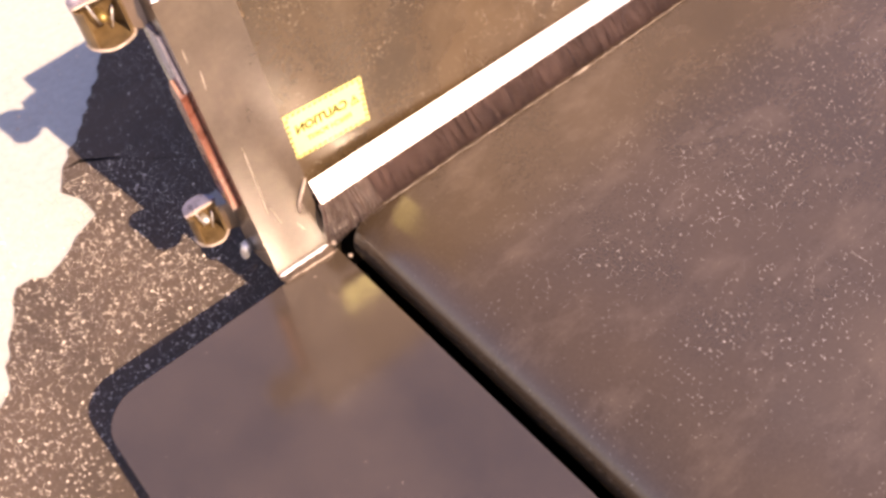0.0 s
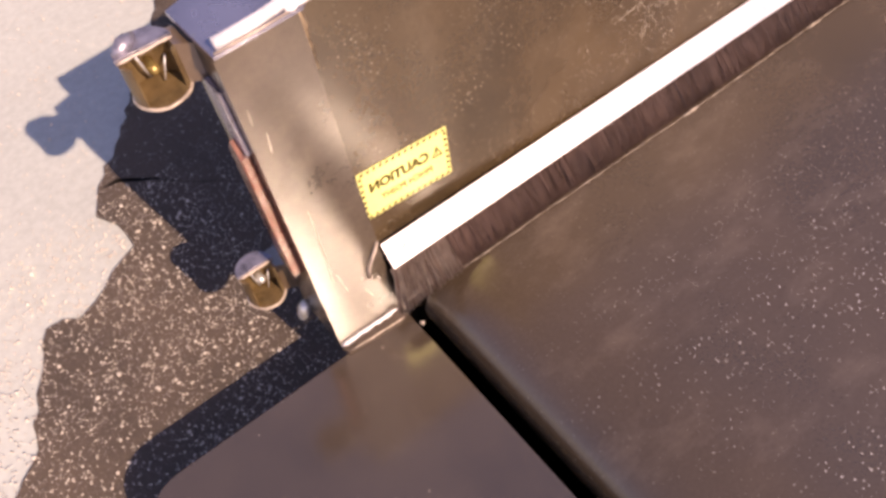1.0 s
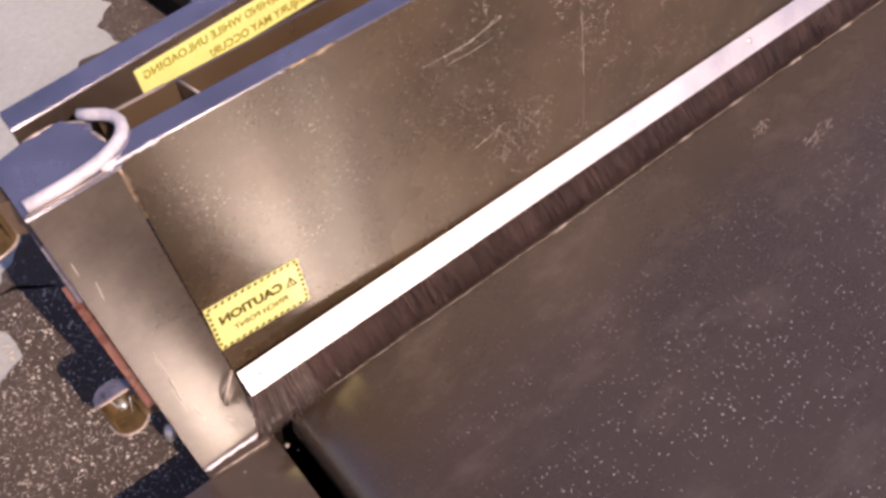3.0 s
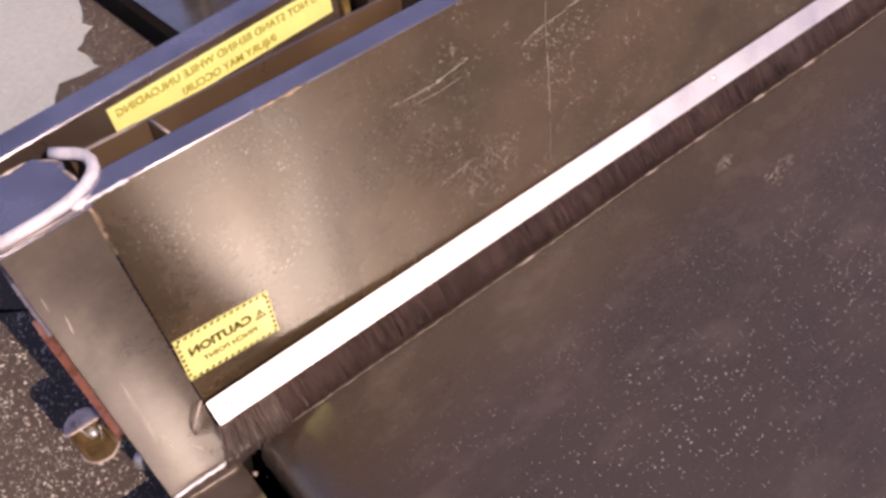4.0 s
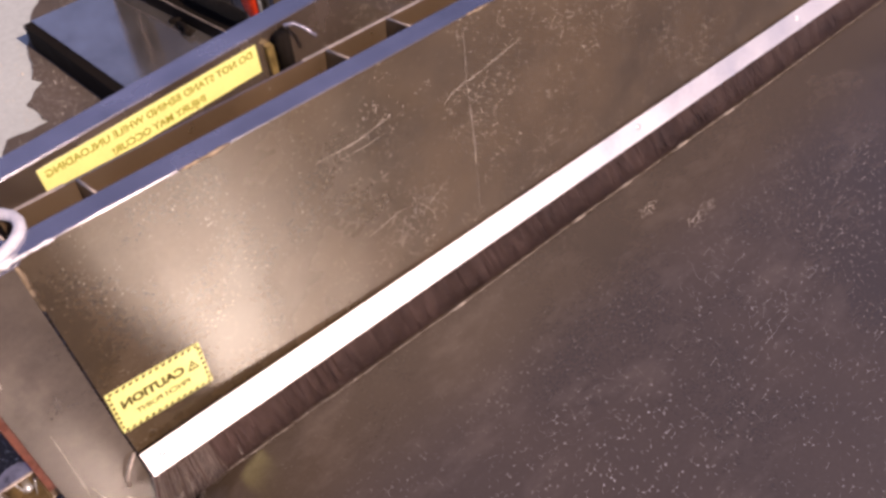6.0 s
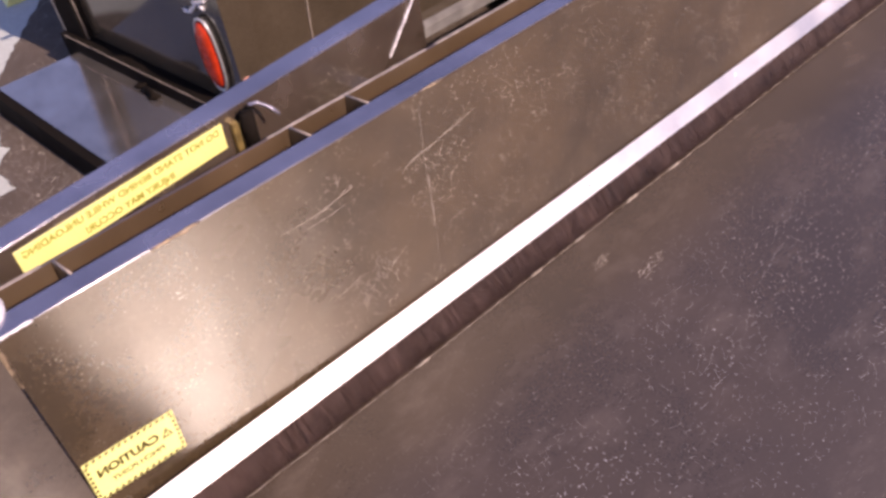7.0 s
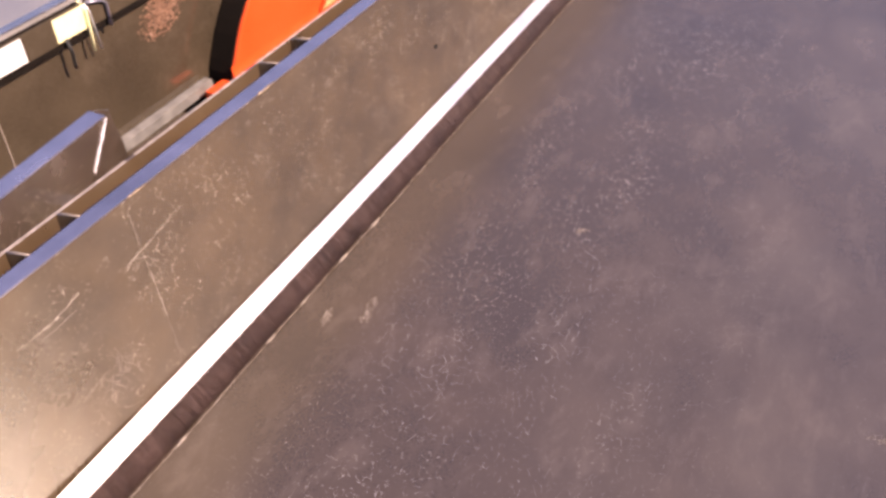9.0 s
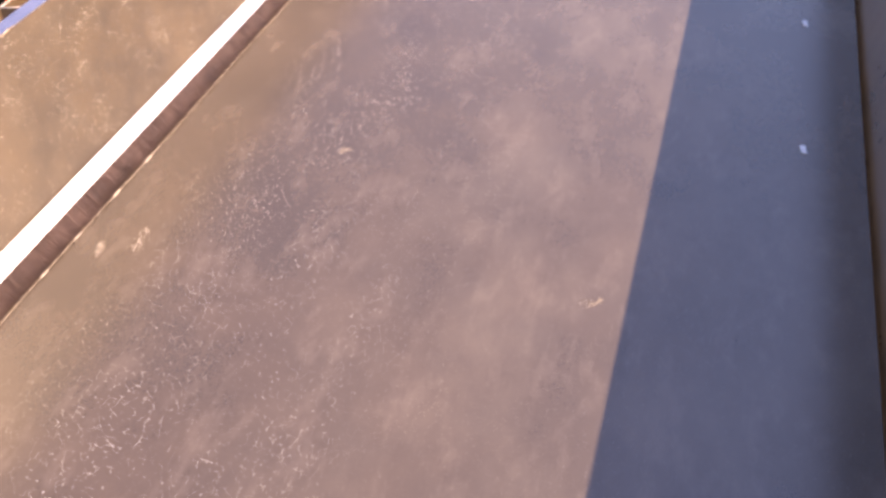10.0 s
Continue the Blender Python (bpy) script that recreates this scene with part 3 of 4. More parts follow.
for i in range(260):
    x, z_ = dp.gauss(0.60, 0.05), dp.gauss(0.345, 0.016)
    if not 0.45 < x < 0.70 or not 0.312 < z_ < 0.392:
        continue
    r_, y_ = dp.uniform(0.0003, 0.0009), bar_y(x) - 0.0003
    ring = [bm.verts.new((x + r_ * math.cos(k * 1.571 + r_ * 900), y_, z_ + r_ * dp.uniform(0.5, 1.2) * math.sin(k * 1.571 + r_ * 900))) for k in range(4)]
    tip_ = bm.verts.new((x, y_ - 0.0003, z_))
    for k in range(4):
        bm.faces.new((ring[k], ring[(k + 1) % 4], tip_))
tagged(bin_part("dried_mud", bm, SCUFF, parent=bar), "pale dried mud flecks on the bar", kind="stuff")
for x in (0.02, 0.30, 0.64):
    bm = box(x, x + 0.03, 0.1722, bar_y(x) + 0.001, 0.285, 0.315)
    bin_part("bar_bracket", bm, PAINT, bevel=0.001)
# sticker on the bar; the letters run from right to left
W0, W1, WZ0, WZ1 = 0.0915, 0.398, 0.3555, 0.3965
ang = math.atan(BAR_SKEW)
bm = bmesh.new()
prism(bm, [(W0, bar_y(W0) - 0.0002, WZ0), (W1, bar_y(W1) - 0.0002, WZ0), (W1, bar_y(W1) - 0.0002, WZ1), (W0, bar_y(W0) - 0.0002, WZ1)], (0, -0.0006, 0))
bin_part("warning_sticker", bm, YELLOW, "long yellow warning sticker with two printed lines", parent=bar)


def mirrored(x, y, z, turn, tilt=0.0):
    """Letters upright on a face that looks to -y, reading towards -x."""
    base = Matrix.Translation((x, y, z)) @ Matrix.Rotation(turn, 4, "Z") @ Matrix.Rotation(radians(90) - tilt, 4, "X")
    return base @ Matrix.Diagonal((-1, 1, 1, 1))


xm = (W0 + W1) / 2
lettering("sticker_text", "DO NOT STAND BEHIND WHILE UNLOADING", 0.0140, mirrored(xm, bar_y(xm) - 0.0012, 0.3858, ang), INK_SOFT, bar, 0.0003)
lettering("sticker_text", "INJURY MAY OCCUR!", 0.0140, mirrored(xm, bar_y(xm) - 0.0012, 0.3660, ang), INK_SOFT, bar, 0.0003)

# clamp beside the sticker
bm = bmesh.new()
tube(bm, [(0.432, bar_y(0.43) - 0.016, 0.33), (0.432, bar_y(0.43) - 0.016, 0.403)], 0.010, 14)
clamp = bin_part("clamp", bm, BLACK_AND_SHADE, "black clamp pin with a pale strap", smooth=True)
bm = bmesh.new()
tube(bm, [(0.440, bar_y(0.44) - 0.012, 0.408), (0.452, bar_y(0.45) - 0.018, 0.408), (0.464, bar_y(0.46) - 0.028, 0.398), (0.471, bar_y(0.47) - 0.040, 0.388)], 0.0026, 8)
bin_part("strap", bm, STEELCAP, "grey curved strap", parent=clamp, smooth=True)
bm = box(0.410, 0.419, bar_y(0.41) - 0.010, bar_y(0.41), 0.33, 0.390)
bin_part("clamp_block", bm, BRASS, "brass-coloured block", parent=clamp, bevel=0.002)

# caution sticker on the panel
SX, SH, SW, SV = 0.0195, 0.0965, 0.1245, 0.0720
TURN = radians(-3.0)


def on_tag(u, h, out=0.0):
    """A point of the caution sticker, which is stuck on slightly askew: u along it, h up it."""
    du, dh = u - SW / 2, h - SV / 2
    return on_wall(SX + SW / 2 + du * math.cos(TURN) - dh * math.sin(TURN), SH + SV / 2 + du * math.sin(TURN) + dh * math.cos(TURN), out)


bm = bmesh.new()
tag_rows = [[bm.verts.new(on_tag(SW * i / 12, h, o)) for h, o in ((0, 0.0004), (SV, 0.0004), (SV, 0.0012), (0, 0.0012))] for i in range(13)]
for a, z in zip(tag_rows, tag_rows[1:]):
    for i in range(4):
        bm.faces.new((a[i], a[(i + 1) % 4], z[(i + 1) % 4], z[i]))
bm.faces.new(tag_rows[0][::-1])
bm.faces.new(tag_rows[-1])
bin_part("caution_sticker", bm, YELLOW, "yellow caution sticker with a dashed black border", parent=panel)
bm = bmesh.new()
out = on_wall(0, 0, 0.0004) - on_wall(0, 0, 0)


def dash(u0, h0, u1, h1, slant):
    prism(bm, [on_tag(u0, h0, 0.0013), on_tag(u1, h0, 0.0013), on_tag(u1 + slant, h1, 0.0013), on_tag(u0 + slant, h1, 0.0013)], out)


for i in range(14):
    u = 0.003 + i * 0.0087
    dash(u, 0.0012, u + 0.0046, 0.0050, 0.002)
    dash(u, SV - 0.0050, u + 0.0046, SV - 0.0012, 0.002)
for i in range(7):
    h = 0.008 + i * 0.0088
    dash(0.0012, h, 0.0050, h + 0.0046, 0)
    dash(SW - 0.0050, h, SW - 0.0012, h + 0.0046, 0)
bin_part("dashed_border", bm, INK, "black dashes", parent=panel)
tilt = math.atan(LEAN)
askew = Matrix.Rotation(TURN, 4, "Z")
p = on_tag(SW * 0.435, 0.0435, 0.0017)
lettering("sticker_text", "CAUTION", 0.0186, mirrored(p.x, p.y, p.z, 0, tilt) @ askew.inverted(), INK, panel, 0.0009, lambda q: wy(q.z) + sag(q.x) - 0.0017)
p = on_tag(SW * 0.50, 0.0225, 0.0017)
lettering("sticker_text", "PINCH POINT", 0.0118, mirrored(p.x, p.y, p.z, 0, tilt) @ askew.inverted(), INK, panel, 0.0003, lambda q: wy(q.z) + sag(q.x) - 0.0017)
# alert triangle: a ring with a short bar and a dot in it
bm = bmesh.new()
T0 = [(SW - 0.0245, 0.0355), (SW - 0.0085, 0.0355), (SW - 0.0165, 0.0515)]
mid_u, mid_h = sum(q[0] for q in T0) / 3, sum(q[1] for q in T0) / 3
T1 = [(mid_u + (u - mid_u) * 0.62, mid_h + (h - mid_h) * 0.62) for u, h in T0]
for i in range(3):
    j = (i + 1) % 3
    prism(bm, [on_tag(*T0[i], 0.0013), on_tag(*T0[j], 0.0013), on_tag(*T1[j], 0.0013), on_tag(*T1[i], 0.0013)], out)
dash(mid_u - 0.0008, mid_h - 0.0012, mid_u + 0.0008, mid_h + 0.0044, 0)
dash(mid_u - 0.0008, mid_h - 0.0034, mid_u + 0.0008, mid_h - 0.0020, 0)
bin_part("alert_triangle", bm, INK, parent=panel)

# brush seal: bright strip, rivets, bristles
S0, S1 = Vector((0, 0.0614, 0.0636)), Vector((0, 0.0399, 0.0365))
bm = bmesh.new()
nrm = Vector((0, -0.783, 0.621))
prism(bm, [S0 + Vector((0.0195, 0, 0)), S1 + Vector((0.0195, 0, 0)), S1 + Vector((0.0195, 0, 0)) + nrm * 0.005, S0 + Vector((0.0195, 0, 0)) + nrm * 0.005], (FAR - 0.03, 0, 0))
strip = bin_part("brush_holder", bm, ALU, "bright aluminium strip that clamps the brush", bevel=0.0012)
for i in range(9):
    bm = bmesh.new()
    c = S0.lerp(S1, 0.40) + Vector((0.043 + 0.4525 * i, 0, 0)) + nrm * 0.0045
    tube(bm, [c, c + nrm * 0.0012, c + nrm * 0.0022], [0.0052, 0.0048, 0.0026], 12)
    bin_part("rivet", bm, ZINC, parent=strip, smooth=True)
br = random.Random(21)


def bristle_row(name, x, stop, dense, frayed, mat, label):
    """A row of fine bristles from the strip down to the belt; frayed ones splay towards the row's free end."""
    verts, faces = [], []
    while x < stop:
        for layer in range(3):
            lead = max(0.0, 1 - (x - 0.0200) / 0.10)
            w = br.uniform(0.0003, 0.0005) if frayed else br.uniform(0.0004, 0.0008)
            lx = br.gauss(0, 0.0016) - lead * lead * 0.026 * br.uniform(0.6, 1.0) + 0.0009 * math.sin(x * 31) + 0.0005 * math.sin(x * 77)
            root = S1 + nrm * (0.0006 + 0.0016 * layer + br.uniform(0, 0.0008)) + Vector((x + br.uniform(-0.001, 0.001), 0.002, 0.0015))
            tip = Vector((x + lx, br.gauss(0.0085, 0.0016) - 0.0015 * layer, 0.0022 + br.uniform(0, 0.002) - 0.012 * lead))
            if frayed:
                tip += Vector((br.gauss(0, 0.003), br.gauss(-0.001, 0.003), br.uniform(0, 0.002)))
            mid = root.lerp(tip, 0.55) + nrm * br.uniform(0.0, 0.0035 if frayed else 0.0022)
            b0 = len(verts)
            for q, ww in ((root, w), (mid, w), (tip, w * 0.55)):
                verts += [q - Vector((ww, 0, 0)), q + Vector((ww, 0, 0)), q + nrm * 0.0008]
            for r_ in (0, 3):
                for k in range(3):
                    faces.append((b0 + r_ + k, b0 + r_ + (k + 1) % 3, b0 + r_ + 3 + (k + 1) % 3, b0 + r_ + 3 + k))
        x += dense if x < 1.6 else dense * 1.5
    me = bpy.data.meshes.new(name)
    me.from_pydata(verts, [], faces)
    me.materials.append(mat)
    ob = tagged(new(name, me), label, kind="stuff")
    ob.parent = bin_
    ob.matrix_parent_inverse = Matrix.Translation(-bin_.location)


bristle_row("bristles", 0.0200, FAR - 0.02, 0.0010, False, BRISTLE, "dark nylon bristles sweeping the belt")
bristle_row("frayed_bristles", 0.0200, 0.095, 0.0011, True, FRAYED, "pale frayed bristle ends")
bm = bmesh.new()
prism(bm, [S1 + Vector((0.0155, 0, 0)), S1 + Vector((0.0155, 0.004, -0.004)), Vector((0.0155, 0.014, 0.002)), Vector((0.0155, 0.010, 0.003))], (FAR - 0.05, 0, 0))
bin_part("brush_core", bm, BRISTLE, "dense bristle core")

# belt round its end roller
RC, RA, RR = 0.165, 0.120, 0.078
bm = bmesh.new()


def belt_profile(inset):
    r_ = RR - inset
    flat = [(x, -inset) for x in (FAR - 0.05, 2.4, 1.6, 0.8, 0.4, RC + 0.10, RC + 0.03)]
    turn = [(RC - (RA - inset) * math.sin(a), -RR + r_ * math.cos(a)) for a in [math.pi * i / 40 for i in range(41)]]
    return flat + turn + [(RC + 0.02, -RR - r_), (FAR - 0.05, -RR - r_)]


outer_, inner_ = belt_profile(0.0), belt_profile(0.005)
for prof, flip in ((outer_, False), (inner_, True)):
    grid = [[bm.verts.new((px, y, pz)) for y in (-1.57, -0.8, 0.03)] for px, pz in prof]
    for i in range(len(prof) - 1):
        for j in range(2):
            q = (grid[i][j], grid[i + 1][j], grid[i + 1][j + 1], grid[i][j + 1])
            bm.faces.new(q[::-1] if flip else q)
for y in (-1.57, 0.03):
    a_ = [bm.verts.new((px, y, pz)) for px, pz in outer_]
    z_ = [bm.verts.new((px, y, pz)) for px, pz in inner_]
    for i in range(len(a_) - 1):
        bm.faces.new((a_[i], a_[i + 1], z_[i + 1], z_[i]))
belt = bin_part("conveyor_belt", bm, BELT, "dusty scuffed black rubber conveyor belt", smooth=True)
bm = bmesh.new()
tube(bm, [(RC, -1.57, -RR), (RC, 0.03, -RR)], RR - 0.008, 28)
bin_part("end_roller", bm, BLACK_AND_SHADE, "dark end roller inside the belt")

# Black sheet added below the gap; its colour gives the shade there.
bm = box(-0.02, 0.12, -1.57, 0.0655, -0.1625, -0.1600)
bin_part("gap_floor", bm, BLACK_AND_SHADE)

# dust line along the brush, with small burrs
bm = bmesh.new()
dr = random.Random(5)
pts, rad = [], []
x = 0.10
while x < FAR - 0.1:
    burr = min((abs(x - b) for b in (0.50, 0.763, 0.88, 1.018, 1.146)), default=1)
    rad.append(0.0004 + dr.uniform(0, 0.0005) + (0.0020 if burr < 0.012 else 0))
    pts.append((x, 0.0040 + 0.0012 * math.sin(x * 9) + dr.uniform(-0.0007, 0.0007), 0.0003))
    x += 0.008
tube(bm, pts, rad, 5)
bin_part("dust_line", bm, DUST, "thin pale line of dust along the brush", smooth=True)

# apron plate with rounded corners in front of the belt end
bm = bmesh.new()
ol = [(0.0195, 0.0315),  (0.0195, -1.62)]
for cx, cy, a0 in ((-0.318, -1.56, 270), (-0.318, -0.029, 180)):
    ol += [(cx + 0.06 * math.cos(radians(a0 - d)), cy + 0.06 * math.sin(radians(a0 - d))) for d in range(0, 91, 10)]
prism(bm, [(x, y, -0.063) for x, y in ol], (0, 0, 0.008))
bin_part("apron_plate", bm, APRON, "brown steel apron plate with rounded corners", bevel=0.0015)

# opposite wall, end wall, frame underneath
bm = bmesh.new()
prism(bm, [(-0.08, -1.570, -0.1), (-0.08, -1.628, 0.387), (-0.08, -1.636, 0.387), (-0.08, -1.578, -0.1)], (FAR + 0.08, 0, 0))
bin_part("near_panel", bm, PAINT, "dark steel panel in shade")
bm = box(-0.08, FAR, -1.66, -1.604, 0.387, 0.392)
bin_part("near_rail", bm, RAIL, bevel=0.001)
bm = box(FAR, FAR + 0.008, -1.64, 0.13, -0.1, 0.42)
bin_part("end_panel", bm, PAINT, "dark steel end panel")
for y in (-1.50, -0.95):
    bm = box(-0.26, FAR, y, y + 0.08, GROUND + 0.004, -0.1525)
    bin_part("skid_beam", bm, BLACK, bevel=0.002)
    bm = box(-0.26, -0.05, y + 0.02, y + 0.06, -0.1525, -0.063)
    bin_part("apron_bracket", bm, BLACK, bevel=0.002)
# Black skirt added along the panel's foot to keep the gap dark.
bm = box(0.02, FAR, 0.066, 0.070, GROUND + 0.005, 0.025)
bin_part("skirt", bm, BLACK_AND_SHADE)


# scratches and scuffs that the panel and the belt carry
def scratch(pts, width, parent, name="scratch", into=None):
    """A thin tapered raised line over a face, given as points with their outward normal."""
    bm = into or bmesh.new()
    prev = None
    for i, (p, nn, d) in enumerate(pts):
        s = nn.cross(d).normalized() * width * (0.25 if i in (0, len(pts) - 1) else 1)
        cur = [bm.verts.new(p - s), bm.verts.new(p + nn * 0.0004), bm.verts.new(p + s)]
        if prev:
            for k in range(2):
                bm.faces.new((prev[k], prev[k + 1], cur[k + 1], cur[k]))
        prev = cur
    return None if into else bin_part(name, bm, SCUFF, parent=parent)


wn_ = Vector((0, -1, LEAN)).normalized()
sr = random.Random(12)


marks, smudges = bmesh.new(), bmesh.new()


def wall_scratch(u0, h0, u1, h1, width, wob=0.002, k=10, into=None):
    pts = []
    for i in range(k + 1):
        s = i / k
        pts.append(on_wall(u0 + (u1 - u0) * s + sr.uniform(-wob, wob), h0 + (h1 - h0) * s + sr.uniform(-wob, wob), 0.0003))
    d = (pts[-1] - pts[0]).normalized()
    scratch([(q, wn_, d) for q in pts], width * 0.6, panel, into=into)




def wall_line(way, width, wob=0.0006):
    """One long thin scratch along a way of points (u, h)."""
    pts = []
    for (u0, h0), (u1, h1) in zip(way, way[1:]):
        k = max(2, int(math.hypot(u1 - u0, h1 - h0) / 0.012))
        pts += [on_wall(u0 + (u1 - u0) * i / k + sr.uniform(-wob, wob), h0 + (h1 - h0) * i / k + sr.uniform(-wob, wob), 0.0003) for i in range(k)]
    pts.append(on_wall(*way[-1], 0.0003))
    d = (pts[-1] - pts[0]).normalized()
    scratch([(q, wn_, d) for q in pts], width, panel)


def flecks(u0, h0, u1, h1, many, spread, width, slant=(0.0, 0.004)):
    """Short pale strokes strewn along a line of the panel."""
    for i in range(many // 3):
        f = sr.random()
        u, h = u0 + (u1 - u0) * f + sr.gauss(0, spread), min(0.388, h0 + (h1 - h0) * f + sr.gauss(0, spread))
        g = sr.uniform(0.3, 1.2)
        wall_scratch(u, h, u + slant[0] * g + sr.uniform(-0.0006, 0.0006), h + slant[1] * g, width * sr.uniform(0.5, 1.2), 0.0003, 3, into=marks)


wall_line([(0.613, 0.392), (0.6125, 0.37), (0.609, 0.317), (0.609, 0.271)], 0.0004)
wall_line([(0.609, 0.275), (0.6095, 0.24), (0.609, 0.204), (0.608, 0.172)], 0.0006)
wall_line([(0.608, 0.165), (0.606, 0.12), (0.603, 0.078)], 0.0003)
wall_line([(0.566, 0.299), (0.580, 0.308), (0.603, 0.313), (0.644, 0.317)], 0.0005)
wall_line([(0.640, 0.317), (0.68, 0.325), (0.715, 0.331)], 0.0005)
wall_line([(0.364, 0.320), (0.40, 0.3185), (0.433, 0.319), (0.481, 0.327)], 0.0004)
wall_line([(0.395, 0.306), (0.43, 0.305), (0.467, 0.308)], 0.0003)
wall_line([(0.411, 0.165), (0.44, 0.171), (0.470, 0.177)], 0.0003)
flecks(0.395, 0.316, 0.44, 0.320, 46, 0.0024, 0.0006, (0.004, 0.001))
flecks(0.44, 0.318, 0.549, 0.343, 45, 0.003, 0.0010, (0.003, 0.002))
flecks(0.566, 0.301, 0.62, 0.314, 25, 0.0016, 0.0008, (0.004, 0.001))
flecks(0.445, 0.340, 0.447, 0.362, 34, 0.0028, 0.0010)
flecks(0.462, 0.342, 0.464, 0.366, 34, 0.0026, 0.0010)
flecks(0.490, 0.135, 0.497, 0.182, 150, 0.0080, 0.0007, (0.0, 0.006))
flecks(0.462, 0.125, 0.474, 0.150, 100, 0.0065, 0.0007, (0.0, 0.005))
flecks(0.515, 0.150, 0.525, 0.166, 40, 0.005, 0.0010, (0.001, 0.004))
flecks(0.625, 0.215, 0.640, 0.240, 40, 0.010, 0.0006)
flecks(0.575, 0.215, 0.59, 0.226, 28, 0.008, 0.0006)
flecks(0.37, 0.293, 0.40, 0.292, 24, 0.006, 0.0009)
flecks(0.379, 0.225, 0.386, 0.244, 12, 0.004, 0.0008)
for i in range(420):
    u, h = 0.36 + 1.4 * sr.random() ** 1.3, sr.uniform(0.09, 0.385)
    wall_scratch(u, h, u + sr.uniform(-0.0012, 0.0016), h + sr.uniform(0.0005, 0.0032), sr.uniform(0.0004, 0.0011), 0.0003, 2, into=marks)
tagged(bin_part("scuffing", marks, SCUFF, parent=panel), "fine pale scuff marks on the panel", kind="stuff")
for u0, h0, u1, h1 in ((-0.056, 0.296, -0.059, 0.270), (-0.048, 0.176, -0.052, 0.060), (-0.046, 0.07, -0.040, 0.033), (-0.020, 0.02, -0.012, 0.0), (-0.065, 0.33, -0.066, 0.31)):
    pts = [Vector((u0 + (u1 - u0) * i / 5, post_y(h0 + (h1 - h0) * i / 5) - 0.0004, h0 + (h1 - h0) * i / 5)) for i in range(6)]
    scratch([(q, wn_, (pts[-1] - pts[0]).normalized()) for q in pts], 0.0005, post)
for x0, y0, x1, y1, w in ((0.835, -0.062, 0.875, -0.052, 0.0016), (0.875, -0.132, 0.935, -0.120, 0.0022), (0.845, -0.058, 0.865, -0.060, 0.002), (1.30, -0.405, 1.325, -0.42, 0.0014), (1.0, -1.03, 1.025, -1.06, 0.0016)):
    for i in range(34):
        f, g, k = sr.random(), sr.uniform(0.06, 0.22), 4
        ox, oy = x0 + (x1 - x0) * f + sr.gauss(0, w * 2.6), y0 + (y1 - y0) * f + sr.gauss(0, w * 2.6)
        pts = [Vector((ox + (x1 - x0) * g * j / k + sr.uniform(-0.0005, 0.0005), oy + (y1 - y0) * g * j / k + sr.uniform(-0.0005, 0.0005), 0.0004)) for j in range(k + 1)]
        scratch([(q, Vector((0, 0, 1)), (pts[-1] - pts[0]).normalized()) for q in pts], w * sr.uniform(0.12, 0.3), belt, "scuff", into=smudges)
tagged(bin_part("scuffing", smudges, DUST, parent=belt), "short pale scuff marks on the belt", kind="stuff")
bm = bmesh.new()
for x0, y0, x1, y1, wide, many in ((0.449, -0.615, 0.704, -0.839, 0.03, 700), (0.69, -0.95, 0.966, -1.105, 0.035, 800), (0.42, -0.25, 0.52, -0.23, 0.04, 350), (0.67, -0.25, 0.70, -0.27, 0.03, 200),
                                   (1.0, -0.31, 1.06, -0.30, 0.03, 150), (0.73, -0.6, 0.89, -0.8, 0.06, 350), (1.38, -0.74, 1.44, -0.79, 0.03, 100), (0.55, -1.0, 0.70, -0.92, 0.05, 300)):
    for i in range(many // 3):
        f = sr.random()
        p = Vector((x0 + (x1 - x0) * f + sr.gauss(0, wide * 0.5), y0 + (y1 - y0) * f + sr.gauss(0, wide * 0.5), 0.0003))
        a = sr.gauss(math.atan2(y1 - y0, x1 - x0), 0.5)
        d, e = Vector((math.cos(a), math.sin(a), 0)) * sr.uniform(0.0003, 0.0008), Vector((-math.sin(a), math.cos(a), 0)) * sr.uniform(0.0002, 0.0004)
        q = [bm.verts.new(p - d), bm.verts.new(p - e), bm.verts.new(p + d), bm.verts.new(p + e)]
        top_ = bm.verts.new(p + Vector((0, 0, 0.0001)))
        for k in range(4):
            bm.faces.new((q[k], q[(k + 1) % 4], top_))
tagged(bin_part("dust_smear", bm, DUST, parent=belt), "pale dust smears on the rubber belt", kind="stuff")
bm = bmesh.new()
c = on_wall(1.589, 0.1994, 0.0012)
tube(bm, [c + wn_ * 0.0004, c - wn_ * 0.001], 0.006, 10)
bin_part("plug", bm, BLACK, "small black plug", parent=panel)
for x, y in ((2.242, -1.440), (1.632, -1.440)):
    bm = bmesh.new()
    prism(bm, [(x, y, 0.0002), (x + 0.03, y + 0.004, 0.0002), (x + 0.026, y + 0.016, 0.0002), (x + 0.004, y + 0.012, 0.0002)], (0, 0, 0.003))
    tagged(part("chip", bm, TAPE_WHITE), "small white chip lying on the belt", "chip", group="chips on the belt")


# ---- the low trailer behind the bin ----
trailer = thing("trailer", "low dark glossy trailer body with reflective tape", "trailer", (1.6, 1.3, GROUND))


# the trailer's own drawing, brought to its place
RISE = 0.035
TRAILER_AT = Matrix.Translation((0.006, 0.031, RISE))


def tr_part(name, bm, mat, label="", parent=None, **kw):
    ob = part(name, bm, mat, None, label, **kw)
    ob.data.transform(TRAILER_AT)
    ob.parent = parent or trailer
    if not parent:
        ob.matrix_parent_inverse = Matrix.Translation(-trailer.location)
    return ob


SIDE, TOP = 0.828, 0.287


